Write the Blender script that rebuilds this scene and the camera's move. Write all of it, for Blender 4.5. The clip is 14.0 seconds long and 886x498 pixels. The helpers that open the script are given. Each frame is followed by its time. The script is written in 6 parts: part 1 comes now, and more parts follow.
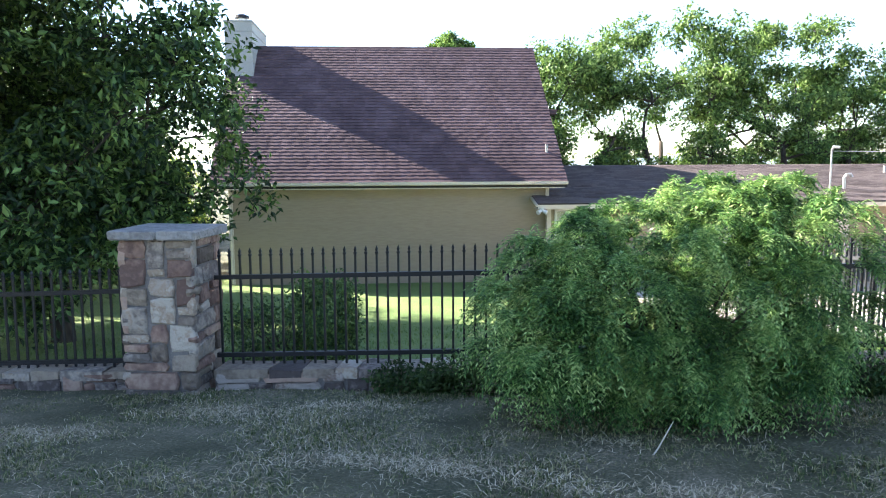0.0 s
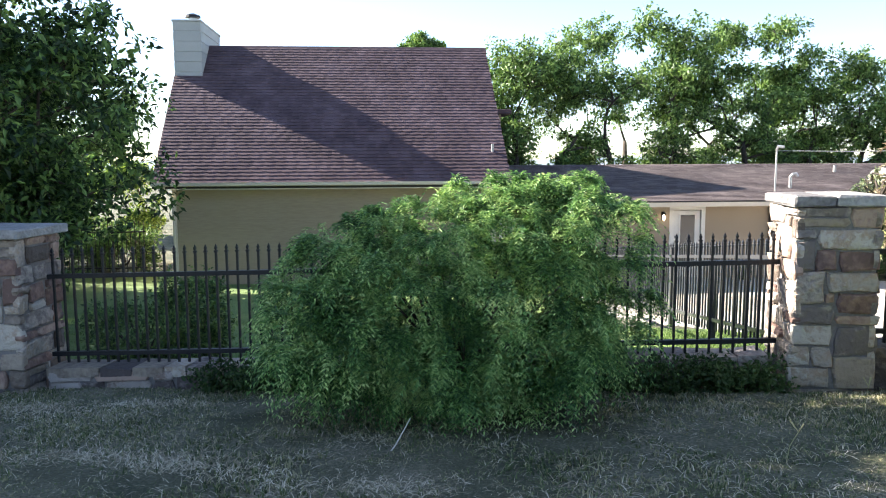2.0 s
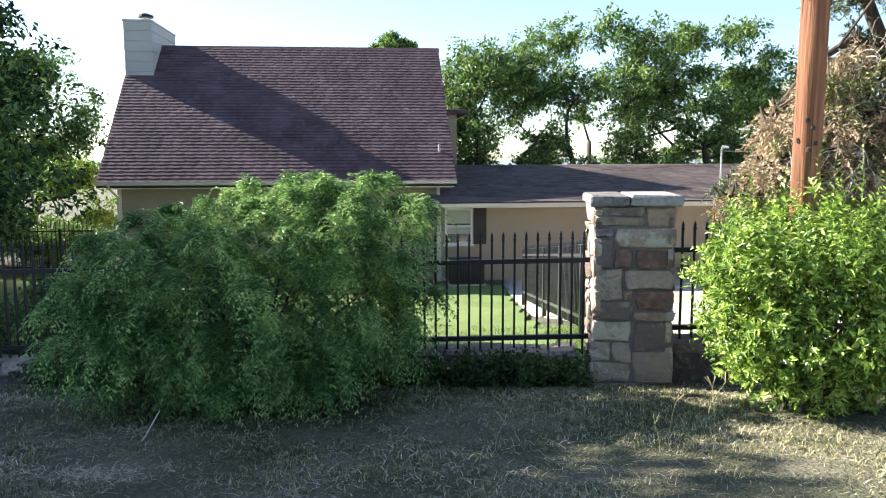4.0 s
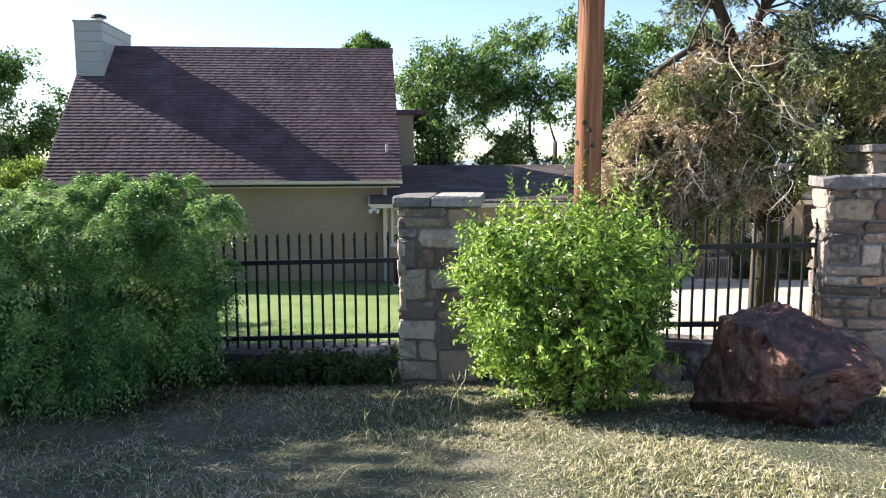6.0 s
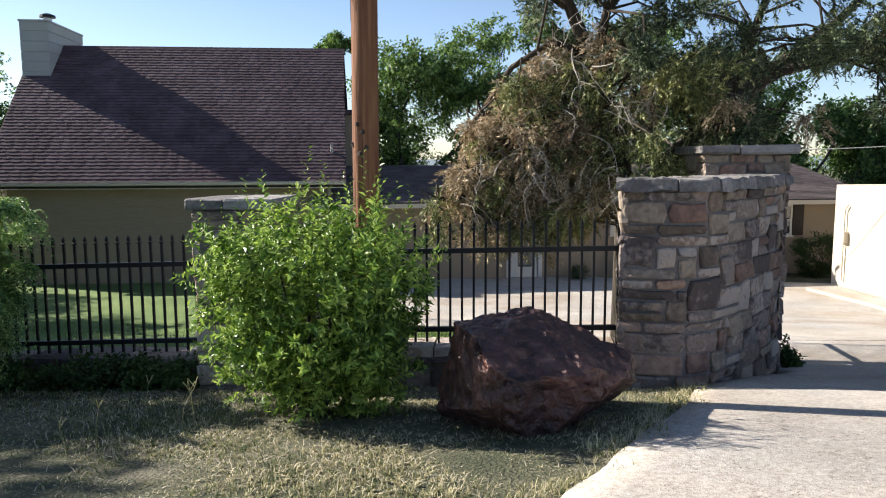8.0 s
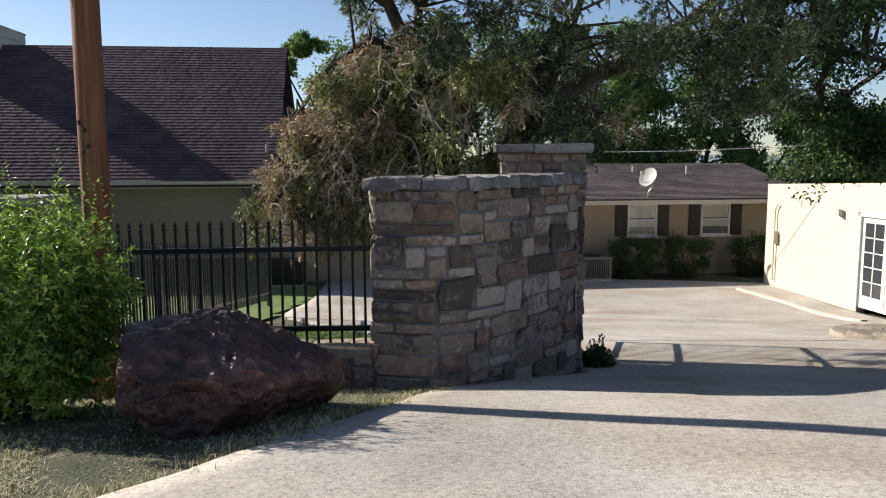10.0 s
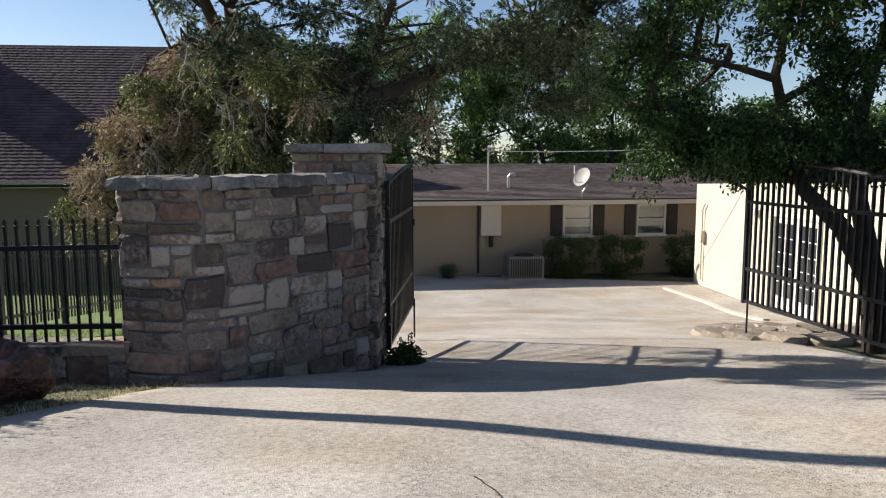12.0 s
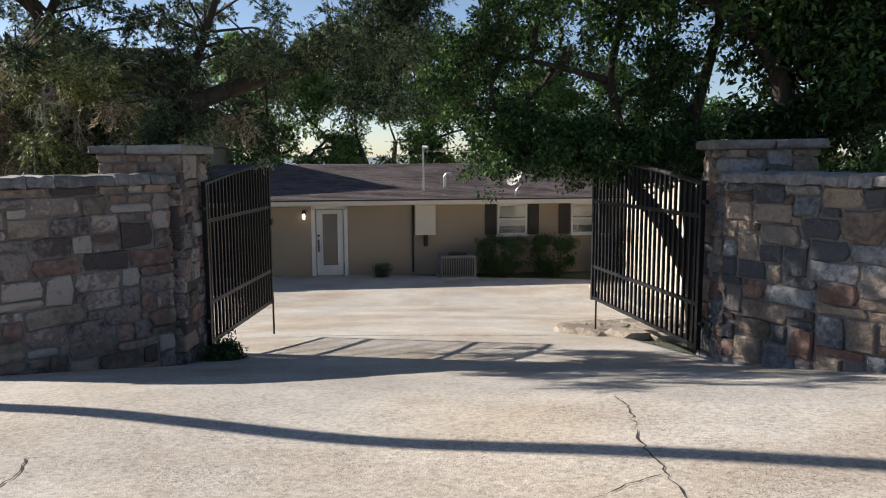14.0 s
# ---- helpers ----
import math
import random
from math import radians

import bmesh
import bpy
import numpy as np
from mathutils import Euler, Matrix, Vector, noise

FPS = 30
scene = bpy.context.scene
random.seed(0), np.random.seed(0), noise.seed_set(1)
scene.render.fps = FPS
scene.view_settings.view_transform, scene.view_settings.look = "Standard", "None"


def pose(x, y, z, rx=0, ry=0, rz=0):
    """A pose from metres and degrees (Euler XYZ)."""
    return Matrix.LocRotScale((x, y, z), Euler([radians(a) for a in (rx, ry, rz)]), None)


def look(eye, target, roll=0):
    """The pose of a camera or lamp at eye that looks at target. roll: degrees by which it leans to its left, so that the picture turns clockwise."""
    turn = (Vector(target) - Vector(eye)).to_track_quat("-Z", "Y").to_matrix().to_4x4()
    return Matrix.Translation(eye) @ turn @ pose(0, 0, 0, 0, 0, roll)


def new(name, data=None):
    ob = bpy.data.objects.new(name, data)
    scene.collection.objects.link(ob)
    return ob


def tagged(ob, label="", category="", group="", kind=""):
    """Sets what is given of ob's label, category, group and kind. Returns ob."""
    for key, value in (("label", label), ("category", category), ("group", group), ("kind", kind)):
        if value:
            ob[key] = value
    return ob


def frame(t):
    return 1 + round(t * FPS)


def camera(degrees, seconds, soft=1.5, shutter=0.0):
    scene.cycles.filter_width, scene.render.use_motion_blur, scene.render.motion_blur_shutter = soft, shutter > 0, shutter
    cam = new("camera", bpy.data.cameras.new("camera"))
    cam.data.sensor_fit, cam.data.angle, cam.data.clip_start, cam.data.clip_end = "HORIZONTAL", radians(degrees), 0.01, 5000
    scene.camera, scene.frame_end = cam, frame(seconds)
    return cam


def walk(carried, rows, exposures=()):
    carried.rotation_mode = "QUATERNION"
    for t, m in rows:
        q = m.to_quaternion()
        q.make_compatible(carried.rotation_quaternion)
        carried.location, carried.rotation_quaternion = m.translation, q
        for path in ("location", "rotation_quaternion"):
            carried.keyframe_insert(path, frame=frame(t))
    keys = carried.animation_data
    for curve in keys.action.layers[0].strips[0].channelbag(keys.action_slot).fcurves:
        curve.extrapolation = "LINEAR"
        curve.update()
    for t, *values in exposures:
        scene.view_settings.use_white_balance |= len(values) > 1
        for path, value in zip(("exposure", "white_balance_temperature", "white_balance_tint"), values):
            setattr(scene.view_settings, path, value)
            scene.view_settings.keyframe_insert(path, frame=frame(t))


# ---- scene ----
cam = camera(61.5, 14.0, soft=1.1)
METRES, EYE, TILT, LEAN, TURN = 10.8, 1.7, 0.0, 0.0, 12.5
ROWS = [
    (0.0, 0.0, 0.0, 0.0, -0.03, -6.82, 0.26),
    (0.5, 0.0303, -0.0005, -0.0003, -0.19, -6.83, 0.26),
    (1.0, 0.0616, -0.0014, -0.0006, -0.31, -6.82, 0.24),
    (1.5, 0.0936, -0.0033, -0.001, -0.4, -6.82, 0.27),
    (2.0, 0.1244, -0.0041, -0.0009, -0.49, -6.84, 0.27),
    (2.5, 0.1555, -0.0059, -0.0011, -0.58, -6.85, 0.3),
    (3.0, 0.1861, -0.0096, -0.0011, -0.7, -6.86, 0.26),
    (5.5, 0.346, -0.0289, 0.0, -1.11, -6.89, 0.18),
    (6.0, 0.3783, -0.0288, 0.0, -1.16, -6.89, 0.19),
    (6.5, 0.4098, -0.0268, 0.0003, -1.21, -6.91, 0.18),
    (7.0, 0.4428, -0.0258, 0.0004, -1.25, -6.91, 0.17),
    (7.5, 0.4773, -0.0255, 0.0009, -1.34, -6.93, 0.14),
    (8.0, 0.5135, -0.0244, 0.001, -1.4, -6.9, 0.18),
    (10.5, 0.7164, -0.0239, -0.0004, -1.69, -6.93, 0.18),
    (11.0, 0.7569, -0.0253, -0.0004, -1.74, -6.94, 0.14),
    (11.5, 0.7975, -0.0283, -0.0004, -1.83, -6.94, 0.16),
    (12.0, 0.8387, -0.0341, -0.0007, -1.88, -6.94, 0.16),
    (12.5, 0.8747, -0.0395, -0.0007, -1.97, -6.95, 0.19),
    (13.0, 0.9147, -0.0436, -0.0006, -2.08, -6.95, 0.21),
    (13.5, 0.9551, -0.0504, -0.0, -2.22, -6.94, 0.25),
    (14.0, 0.996, -0.0575, -0.0002, -2.37, -6.98, 0.25),
]
walk(cam, [(t, pose(0, 0, EYE, TILT, LEAN, TURN) @ pose(METRES * x, METRES * y, METRES * z, 90 + pitch, roll, yaw)) for t, x, y, z, yaw, pitch, roll in ROWS],
     exposures=[(0.0, 2.88), (1.5, 2.6), (3.0, 2.25), (5.5, 2.05), (7.5, 1.45), (8.2, 1.2), (10.5, 0.8), (14.0, 0.8)])

# ---- light ----
SUN_YAW, SUN_EL = 170.0, 28.8          # where the sun stands, degrees
sun_dir = Vector((math.cos(radians(SUN_YAW)) * math.cos(radians(SUN_EL)), math.sin(radians(SUN_YAW)) * math.cos(radians(SUN_EL)), math.sin(radians(SUN_EL))))
world = bpy.data.worlds.new("sky")
scene.world = world
world.use_nodes = True
wn = world.node_tree
sky = wn.nodes.new("ShaderNodeTexSky")
sky.sky_type, sky.sun_disc = "NISHITA", False
sky.sun_elevation, sky.sun_rotation = radians(SUN_EL), radians(90 - SUN_YAW)
sky.air_density, sky.dust_density, sky.ozone_density = 0.8, 0.3, 1.7
wn.nodes["Background"].inputs["Strength"].default_value = 0.074
haze = wn.nodes.new("ShaderNodeMix")                    # a clear, slightly warm haze
haze.data_type, haze.blend_type = "RGBA", "MULTIPLY"
haze.inputs[0].default_value, haze.inputs[7].default_value = 1.0, (1.03, 1.0, 1.005, 1)
wn.links.new(sky.outputs["Color"], haze.inputs[6])
wn.links.new(haze.outputs[2], wn.nodes["Background"].inputs["Color"])
sun = new("sun", bpy.data.lights.new("sun", "SUN"))
sun.data.energy, sun.data.angle, sun.data.color = 5.0, radians(0.5), (1.0, 0.93, 0.845)
sun.matrix_world = look((0, 0, 30), Vector((0, 0, 30)) - sun_dir)


# ---- materials ----
def rgb(c):
    return (*c, 1.0)


def material(name, colours, rough=0.8, metal=0.0, grain=40.0, patch=2.0, bump=0.3, depth=0.01, per_object=0.0, per_island=0.0, spec=0.4, translucent=0.0, stretch=(1, 1, 1), specks=0.0):
    """Colours blend by a fine and a coarse noise; each piece may differ a little in value."""
    m = bpy.data.materials.new(name)
    m.use_nodes = True
    nt = m.node_tree
    nodes, links = nt.nodes, nt.links
    b = nodes["Principled BSDF"]
    b.inputs["Roughness"].default_value, b.inputs["Metallic"].default_value = rough, metal
    b.inputs["Specular IOR Level"].default_value = spec
    tc = nodes.new("ShaderNodeTexCoord")
    mp = nodes.new("ShaderNodeMapping")
    mp.inputs["Scale"].default_value = stretch
    links.new(tc.outputs["Object"], mp.inputs["Vector"])
    fine, coarse = nodes.new("ShaderNodeTexNoise"), nodes.new("ShaderNodeTexNoise")
    for n, s, d in ((fine, grain, 6.0), (coarse, patch, 3.0)):
        n.inputs["Scale"].default_value, n.inputs["Detail"].default_value = s, d
        links.new(mp.outputs["Vector"], n.inputs["Vector"])
    add = nodes.new("ShaderNodeMath")
    add.operation = "ADD"
    links.new(fine.outputs["Fac"], add.inputs[0])
    links.new(coarse.outputs["Fac"], add.inputs[1])
    last = add.outputs[0]
    if per_object or per_island:
        src = nodes.new("ShaderNodeObjectInfo").outputs["Random"] if per_object else nodes.new("ShaderNodeNewGeometry").outputs["Random Per Island"]
        mul = nodes.new("ShaderNodeMath")
        mul.operation = "MULTIPLY_ADD"
        k = per_object or per_island
        links.new(src, mul.inputs[0])
        mul.inputs[1].default_value, mul.inputs[2].default_value = k, -k / 2
        ad2 = nodes.new("ShaderNodeMath")
        ad2.operation = "ADD"
        links.new(last, ad2.inputs[0])
        links.new(mul.outputs[0], ad2.inputs[1])
        last = ad2.outputs[0]
    rng = nodes.new("ShaderNodeMapRange")
    rng.inputs["From Min"].default_value, rng.inputs["From Max"].default_value = 0.68, 1.32
    links.new(last, rng.inputs["Value"])
    ramp = nodes.new("ShaderNodeValToRGB")
    el = ramp.color_ramp.elements
    while len(el) < len(colours):
        el.new(0.5)
    for i, c in enumerate(colours):
        el[i].position, el[i].color = i / (len(colours) - 1), rgb(c)
    links.new(rng.outputs["Result"], ramp.inputs["Fac"])
    colour = ramp.outputs["Color"]
    if specks:                                             # pits, stones and dirt, fewer and more by patches
        pit, where, wide, mid = (nodes.new("ShaderNodeTexNoise") for _ in range(4))
        for n, s, d in ((pit, 115.0, 2.0), (where, 3.5, 5.0), (wide, 0.6, 8.0), (mid, 34.0, 5.0)):
            n.inputs["Scale"].default_value, n.inputs["Detail"].default_value = s, d
            links.new(mp.outputs["Vector"], n.inputs["Vector"])
        sm = nodes.new("ShaderNodeMath")
        sm.operation = "MULTIPLY_ADD"
        links.new(where.outputs["Fac"], sm.inputs[0])
        sm.inputs[1].default_value = 0.35
        links.new(pit.outputs["Fac"], sm.inputs[2])
        for src, lo, hi, tint, k in ((mid.outputs["Fac"], 0.50, 0.66, (0.74, 0.70, 0.66), 0.8), (mid.outputs["Fac"], 0.48, 0.34, (1.22, 1.21, 1.18), 0.8), (sm.outputs[0], 0.80, 0.84, (0.30, 0.25, 0.20), specks), (sm.outputs[0], 0.57, 0.50, (1.28, 1.28, 1.28), 0.7), (wide.outputs["Fac"], 0.50, 0.64, (0.84, 0.77, 0.69), 0.8), (wide.outputs["Fac"], 0.47, 0.36, (0.88, 0.93, 1.0), 0.6)):
            mr, mx = nodes.new("ShaderNodeMapRange"), nodes.new("ShaderNodeMix")
            mr.inputs["From Min"].default_value, mr.inputs["From Max"].default_value, mr.inputs["To Max"].default_value = lo, hi, k
            links.new(src, mr.inputs["Value"])
            mx.data_type, mx.blend_type, mx.clamp_factor = "RGBA", "MULTIPLY", True
            links.new(mr.outputs["Result"], mx.inputs[0])
            links.new(colour, mx.inputs[6])
            mx.inputs[7].default_value = rgb(tint)
            colour = mx.outputs[2]
    links.new(colour, b.inputs["Base Color"])
    if bump:
        bp = nodes.new("ShaderNodeBump")
        bp.inputs["Strength"].default_value, bp.inputs["Distance"].default_value = bump, depth
        links.new(fine.outputs["Fac"], bp.inputs["Height"])
        links.new(bp.outputs["Normal"], b.inputs["Normal"])
    if translucent:
        tr = nodes.new("ShaderNodeBsdfTranslucent")
        links.new(ramp.outputs["Color"], tr.inputs["Color"])
        mx = nodes.new("ShaderNodeMixShader")
        mx.inputs["Fac"].default_value = translucent
        links.new(b.outputs["BSDF"], mx.inputs[1])
        links.new(tr.outputs["BSDF"], mx.inputs[2])
        links.new(mx.outputs["Shader"], nodes["Material Output"].inputs["Surface"])
    return m


M_STONE = material("warm_grey_stone", [(0.085, 0.066, 0.06), (0.158, 0.127, 0.114), (0.265, 0.218, 0.19), (0.215, 0.152, 0.12), (0.38, 0.32, 0.278)], 0.85, grain=22, patch=5, bump=0.9, depth=0.03, per_object=1.15)
M_STONE_TAN = material("tan_brown_stone", [(0.11, 0.082, 0.064), (0.20, 0.154, 0.12), (0.31, 0.248, 0.19)], 0.85, grain=22, patch=5, bump=0.9, depth=0.03, per_object=0.8)
M_STONE_PINK = material("red_sandstone", [(0.14, 0.085, 0.068), (0.245, 0.152, 0.118), (0.36, 0.25, 0.19)], 0.85, grain=22, patch=6, bump=0.8, depth=0.025, per_object=0.7)
M_STONE_PALE = material("pale_warm_stone", [(0.165, 0.135, 0.12), (0.275, 0.228, 0.19), (0.38, 0.32, 0.265), (0.33, 0.245, 0.18), (0.45, 0.39, 0.325)], 0.85, grain=22, patch=5, bump=0.9, depth=0.03, per_object=0.9)
# stone colour cooled to carry the blue skylight of deep shade
M_STONE_BLUE = material("blue_grey_stone", [(0.08, 0.08, 0.085), (0.15, 0.155, 0.165), (0.25, 0.255, 0.265), (0.2, 0.17, 0.15)], 0.85, grain=22, patch=5, bump=0.9, depth=0.03, per_object=1.0)
M_CAP = material("capstone", [(0.12, 0.11, 0.105), (0.21, 0.195, 0.185), (0.31, 0.29, 0.27)], 0.88, grain=28, patch=6, bump=0.8, depth=0.02, per_object=0.5)
M_MORTAR = material("mortar", [(0.135, 0.12, 0.113), (0.235, 0.21, 0.197)], 0.95, grain=60, patch=5, bump=0.5, depth=0.006)
M_IRON = material("black_painted_iron", [(0.008, 0.008, 0.010), (0.018, 0.018, 0.020)], 0.45, grain=80, patch=6, bump=0.1, depth=0.001, spec=0.3)
# black iron paint lightened: glare on the side fence is in the colour
M_IRON_GLARE = material("sun_glare_iron_paint", [(0.035, 0.035, 0.038), (0.07, 0.07, 0.074)], 0.3, grain=60, patch=5, bump=0.1, depth=0.001, spec=0.8)
M_SIDING = material("tan_siding", [(0.265, 0.205, 0.142), (0.30, 0.236, 0.168), (0.33, 0.262, 0.19)], 0.75, grain=30, patch=0.7, bump=0.12, depth=0.004, stretch=(0.15, 1, 1))
M_AC = material("grey_enamel", [(0.13, 0.13, 0.125), (0.18, 0.18, 0.17)], 0.5, grain=30, patch=2, bump=0.05)
M_STUCCO = material("cream_stucco", [(0.50, 0.445, 0.35), (0.575, 0.52, 0.42)], 0.9, grain=60, patch=0.8, bump=0.3, depth=0.004)
M_WING = material("beige_wall_paint", [(0.275, 0.218, 0.155), (0.33, 0.262, 0.19)], 0.85, grain=50, patch=0.7, bump=0.2, depth=0.003)
M_TRIM = material("cream_trim_paint", [(0.52, 0.46, 0.38), (0.60, 0.54, 0.46)], 0.6, grain=30, patch=1.5, bump=0.05)
M_WHITE = material("white_paint", [(0.56, 0.54, 0.50), (0.66, 0.64, 0.60)], 0.5, grain=30, patch=2, bump=0.05)
M_GREY = material("grey_paint", [(0.361, 0.349, 0.323), (0.43, 0.415, 0.385)], 0.6, grain=30, patch=2, bump=0.08)
M_SHINGLE = material("brown_asphalt_shingle", [(0.052, 0.031, 0.035), (0.09, 0.055, 0.06), (0.145, 0.096, 0.102)], 0.9, grain=55, patch=1.2, bump=0.2, depth=0.006, per_object=0.22)
M_SHINGLE_J = material("brown_asphalt_shingle_field", [(0.052, 0.031, 0.035), (0.09, 0.055, 0.06), (0.145, 0.096, 0.102)], 0.9, grain=55, patch=1.2, bump=0.2, depth=0.006, per_island=0.22)
M_SHINGLE_W = material("grey_brown_shingle", [(0.068, 0.05, 0.048), (0.109, 0.084, 0.08), (0.15, 0.118, 0.112)], 0.9, grain=55, patch=1.2, bump=0.25, depth=0.006, per_island=0.5)
M_DECK = material("dark_roof_felt", [(0.03, 0.026, 0.026), (0.05, 0.045, 0.045)], 0.95)
M_CONCRETE = material("weathered_concrete", [(0.283, 0.25, 0.213), (0.38, 0.343, 0.298), (0.445, 0.408, 0.36), (0.555, 0.52, 0.463)], 0.9, grain=140, patch=0.8, bump=0.6, depth=0.006, specks=0.8)
M_SOIL = material("dry_turf_soil", [(0.045, 0.055, 0.03), (0.08, 0.085, 0.046), (0.135, 0.128, 0.08), (0.26, 0.23, 0.17)], 0.95, grain=60, patch=1.6, bump=1.0, depth=0.035)
M_LAWN = material("lawn_turf", [(0.07, 0.12, 0.03), (0.12, 0.18, 0.045), (0.17, 0.22, 0.07)], 0.95, grain=30, patch=0.7, bump=0.8, depth=0.03)
M_BLADE = material("grass_blades", [(0.058, 0.092, 0.032), (0.135, 0.166, 0.062), (0.34, 0.31, 0.17)], 0.8, grain=3, patch=1.4, bump=0, per_island=0.8, translucent=0.25)
# dry gold, lightened further so sunlight on this turf is in the colour
M_BLADE_DRY = material("golden_grass_blades", [(0.15, 0.16, 0.06), (0.39, 0.36, 0.185), (0.74, 0.66, 0.45)], 0.8, grain=3, patch=2.2, bump=0, per_island=0.9, translucent=0.3)
M_BLADE_G = material("lawn_blades", [(0.08, 0.14, 0.03), (0.14, 0.22, 0.05), (0.20, 0.27, 0.08)], 0.8, grain=3, patch=0.8, bump=0, per_island=0.6, translucent=0.35)
M_STRAW = material("pale_straw", [(0.24, 0.20, 0.125), (0.42, 0.36, 0.24), (0.62, 0.55, 0.41)], 0.85, grain=3, patch=0.8, bump=0, per_island=0.8)
M_BARK = material("grey_brown_bark", [(0.031, 0.024, 0.019), (0.062, 0.05, 0.038), (0.093, 0.074, 0.059)], 0.95, grain=18, patch=3, bump=0.9, depth=0.03, stretch=(1, 1, 0.25))
M_POLE = material("creosoted_pole_wood", [(0.075, 0.028, 0.013), (0.205, 0.088, 0.042), (0.34, 0.17, 0.085)], 0.85, grain=34, patch=3.5, bump=0.9, depth=0.015, stretch=(1, 1, 0.05))
M_ROCK = material("maroon_boulder_rock", [(0.022, 0.011, 0.011), (0.055, 0.025, 0.022), (0.115, 0.05, 0.039), (0.27, 0.14, 0.108)], 0.5, grain=11, patch=3.2, bump=1.0, depth=0.06, spec=0.5)
M_LEAF = material("broad_tree_leaves", [(0.032, 0.075, 0.02), (0.08, 0.155, 0.036), (0.19, 0.29, 0.08)], 0.5, grain=2, patch=0.7, bump=0, per_island=1.0, translucent=0.32)
# brighter than M_LEAF: the sunlit look of far crowns is in the colour
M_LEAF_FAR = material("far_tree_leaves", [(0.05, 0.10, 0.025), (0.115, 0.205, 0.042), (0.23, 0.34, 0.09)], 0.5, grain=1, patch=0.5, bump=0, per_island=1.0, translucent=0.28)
# darker copy of M_LEAF: the crown's shaded side is painted into it
M_LEAF_YARD = material("shaded_yard_leaves", [(0.014, 0.036, 0.011), (0.042, 0.09, 0.022), (0.17, 0.27, 0.07)], 0.5, grain=2, patch=0.9, bump=0, per_island=1.0, translucent=0.28)
# gate tree leaves: backlight and canopy shade are put into this dark colour
M_LEAF_SHADE = material("shade_darkened_leaves", [(0.012, 0.032, 0.010), (0.035, 0.08, 0.02), (0.11, 0.2, 0.05)], 0.45, grain=2, patch=0.6, bump=0, per_island=0.9, translucent=0.25)
M_PEPPER = material("feathery_green_leaflets", [(0.032, 0.09, 0.026), (0.145, 0.285, 0.076), (0.47, 0.60, 0.22)], 0.4, grain=4, patch=3.4, bump=0, per_island=0.55, translucent=0.34)
M_SHRUB = material("bright_shrub_leaves", [(0.06, 0.12, 0.018), (0.19, 0.315, 0.045), (0.43, 0.55, 0.12)], 0.4, grain=4, patch=2.5, bump=0, per_island=0.9, translucent=0.33)
M_CEDAR = material("grey_green_cedar_sprays", [(0.016, 0.033, 0.017), (0.066, 0.10, 0.048), (0.23, 0.275, 0.13)], 0.6, grain=3, patch=1.2, bump=0, per_island=0.8, translucent=0.1)
# paler olive copy of M_CEDAR: sun on the front sprays is painted in
M_CEDAR_OLIVE = material("sunlit_olive_cedar_sprays", [(0.05, 0.07, 0.024), (0.175, 0.195, 0.065), (0.42, 0.42, 0.17)], 0.6, grain=3, patch=1.2, bump=0, per_island=0.8, translucent=0.15)
M_CEDAR_DRY = material("browned_cedar_sprays", [(0.16, 0.115, 0.065), (0.37, 0.28, 0.17), (0.56, 0.45, 0.3)], 0.8, grain=3, patch=1.2, bump=0, per_island=0.8, translucent=0.12)
M_TWIG = material("bare_grey_twigs", [(0.36, 0.32, 0.27), (0.58, 0.53, 0.46)], 0.9, grain=10, patch=2, bump=0.2)
M_WEED = material("dark_weed_leaves", [(0.02, 0.045, 0.012), (0.045, 0.085, 0.02), (0.08, 0.13, 0.035)], 0.6, grain=3, patch=1, bump=0, per_island=0.7, translucent=0.3)
M_SHUTTER = material("dark_shutter_paint", [(0.022, 0.016, 0.014), (0.035, 0.026, 0.022)], 0.6, grain=30, patch=2, bump=0.05)
M_METAL = material("galvanised_metal", [(0.38, 0.38, 0.37), (0.5, 0.5, 0.49)], 0.4, 0.7, grain=30, patch=3, bump=0.05)
M_WATER = material("far_lake_water", [(0.30, 0.36, 0.42), (0.36, 0.42, 0.48)], 0.15, grain=1, patch=0.05, bump=0.2)
# distance haze is mixed into the hill's flat blue-grey
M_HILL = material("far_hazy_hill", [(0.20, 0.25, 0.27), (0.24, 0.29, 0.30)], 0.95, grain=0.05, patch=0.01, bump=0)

glass = bpy.data.materials.new("window_glass")
glass.use_nodes = True
gb = glass.node_tree.nodes["Principled BSDF"]
gb.inputs["Base Color"].default_value = (0.04, 0.045, 0.05, 1)
gb.inputs["Roughness"].default_value, gb.inputs["Specular IOR Level"].default_value = 0.06, 0.8
M_GLASS = glass
pane_glass = bpy.data.materials.new("clear_window_pane")
pane_glass.use_nodes = True
pg = pane_glass.node_tree.nodes["Principled BSDF"]
pg.inputs["Base Color"].default_value = (0.9, 0.93, 0.93, 1)
pg.inputs["Roughness"].default_value, pg.inputs["Transmission Weight"].default_value = 0.02, 0.95
M_PANE = pane_glass
bulb = bpy.data.materials.new("warm_lamp_bulb")
bulb.use_nodes = True
bb = bulb.node_tree.nodes["Principled BSDF"]
bb.inputs["Emission Color"].default_value, bb.inputs["Emission Strength"].default_value = (1.0, 0.8, 0.5, 1), 2.5
M_BULB = bulb


# ---- building blocks ----
def thing(name, m=None, label="", category="", group="", kind=""):
    ob = new(name)
    ob.empty_display_size = 0.1
    ob.matrix_world = m or Matrix.Identity(4)
    return tagged(ob, label, category, group, kind)


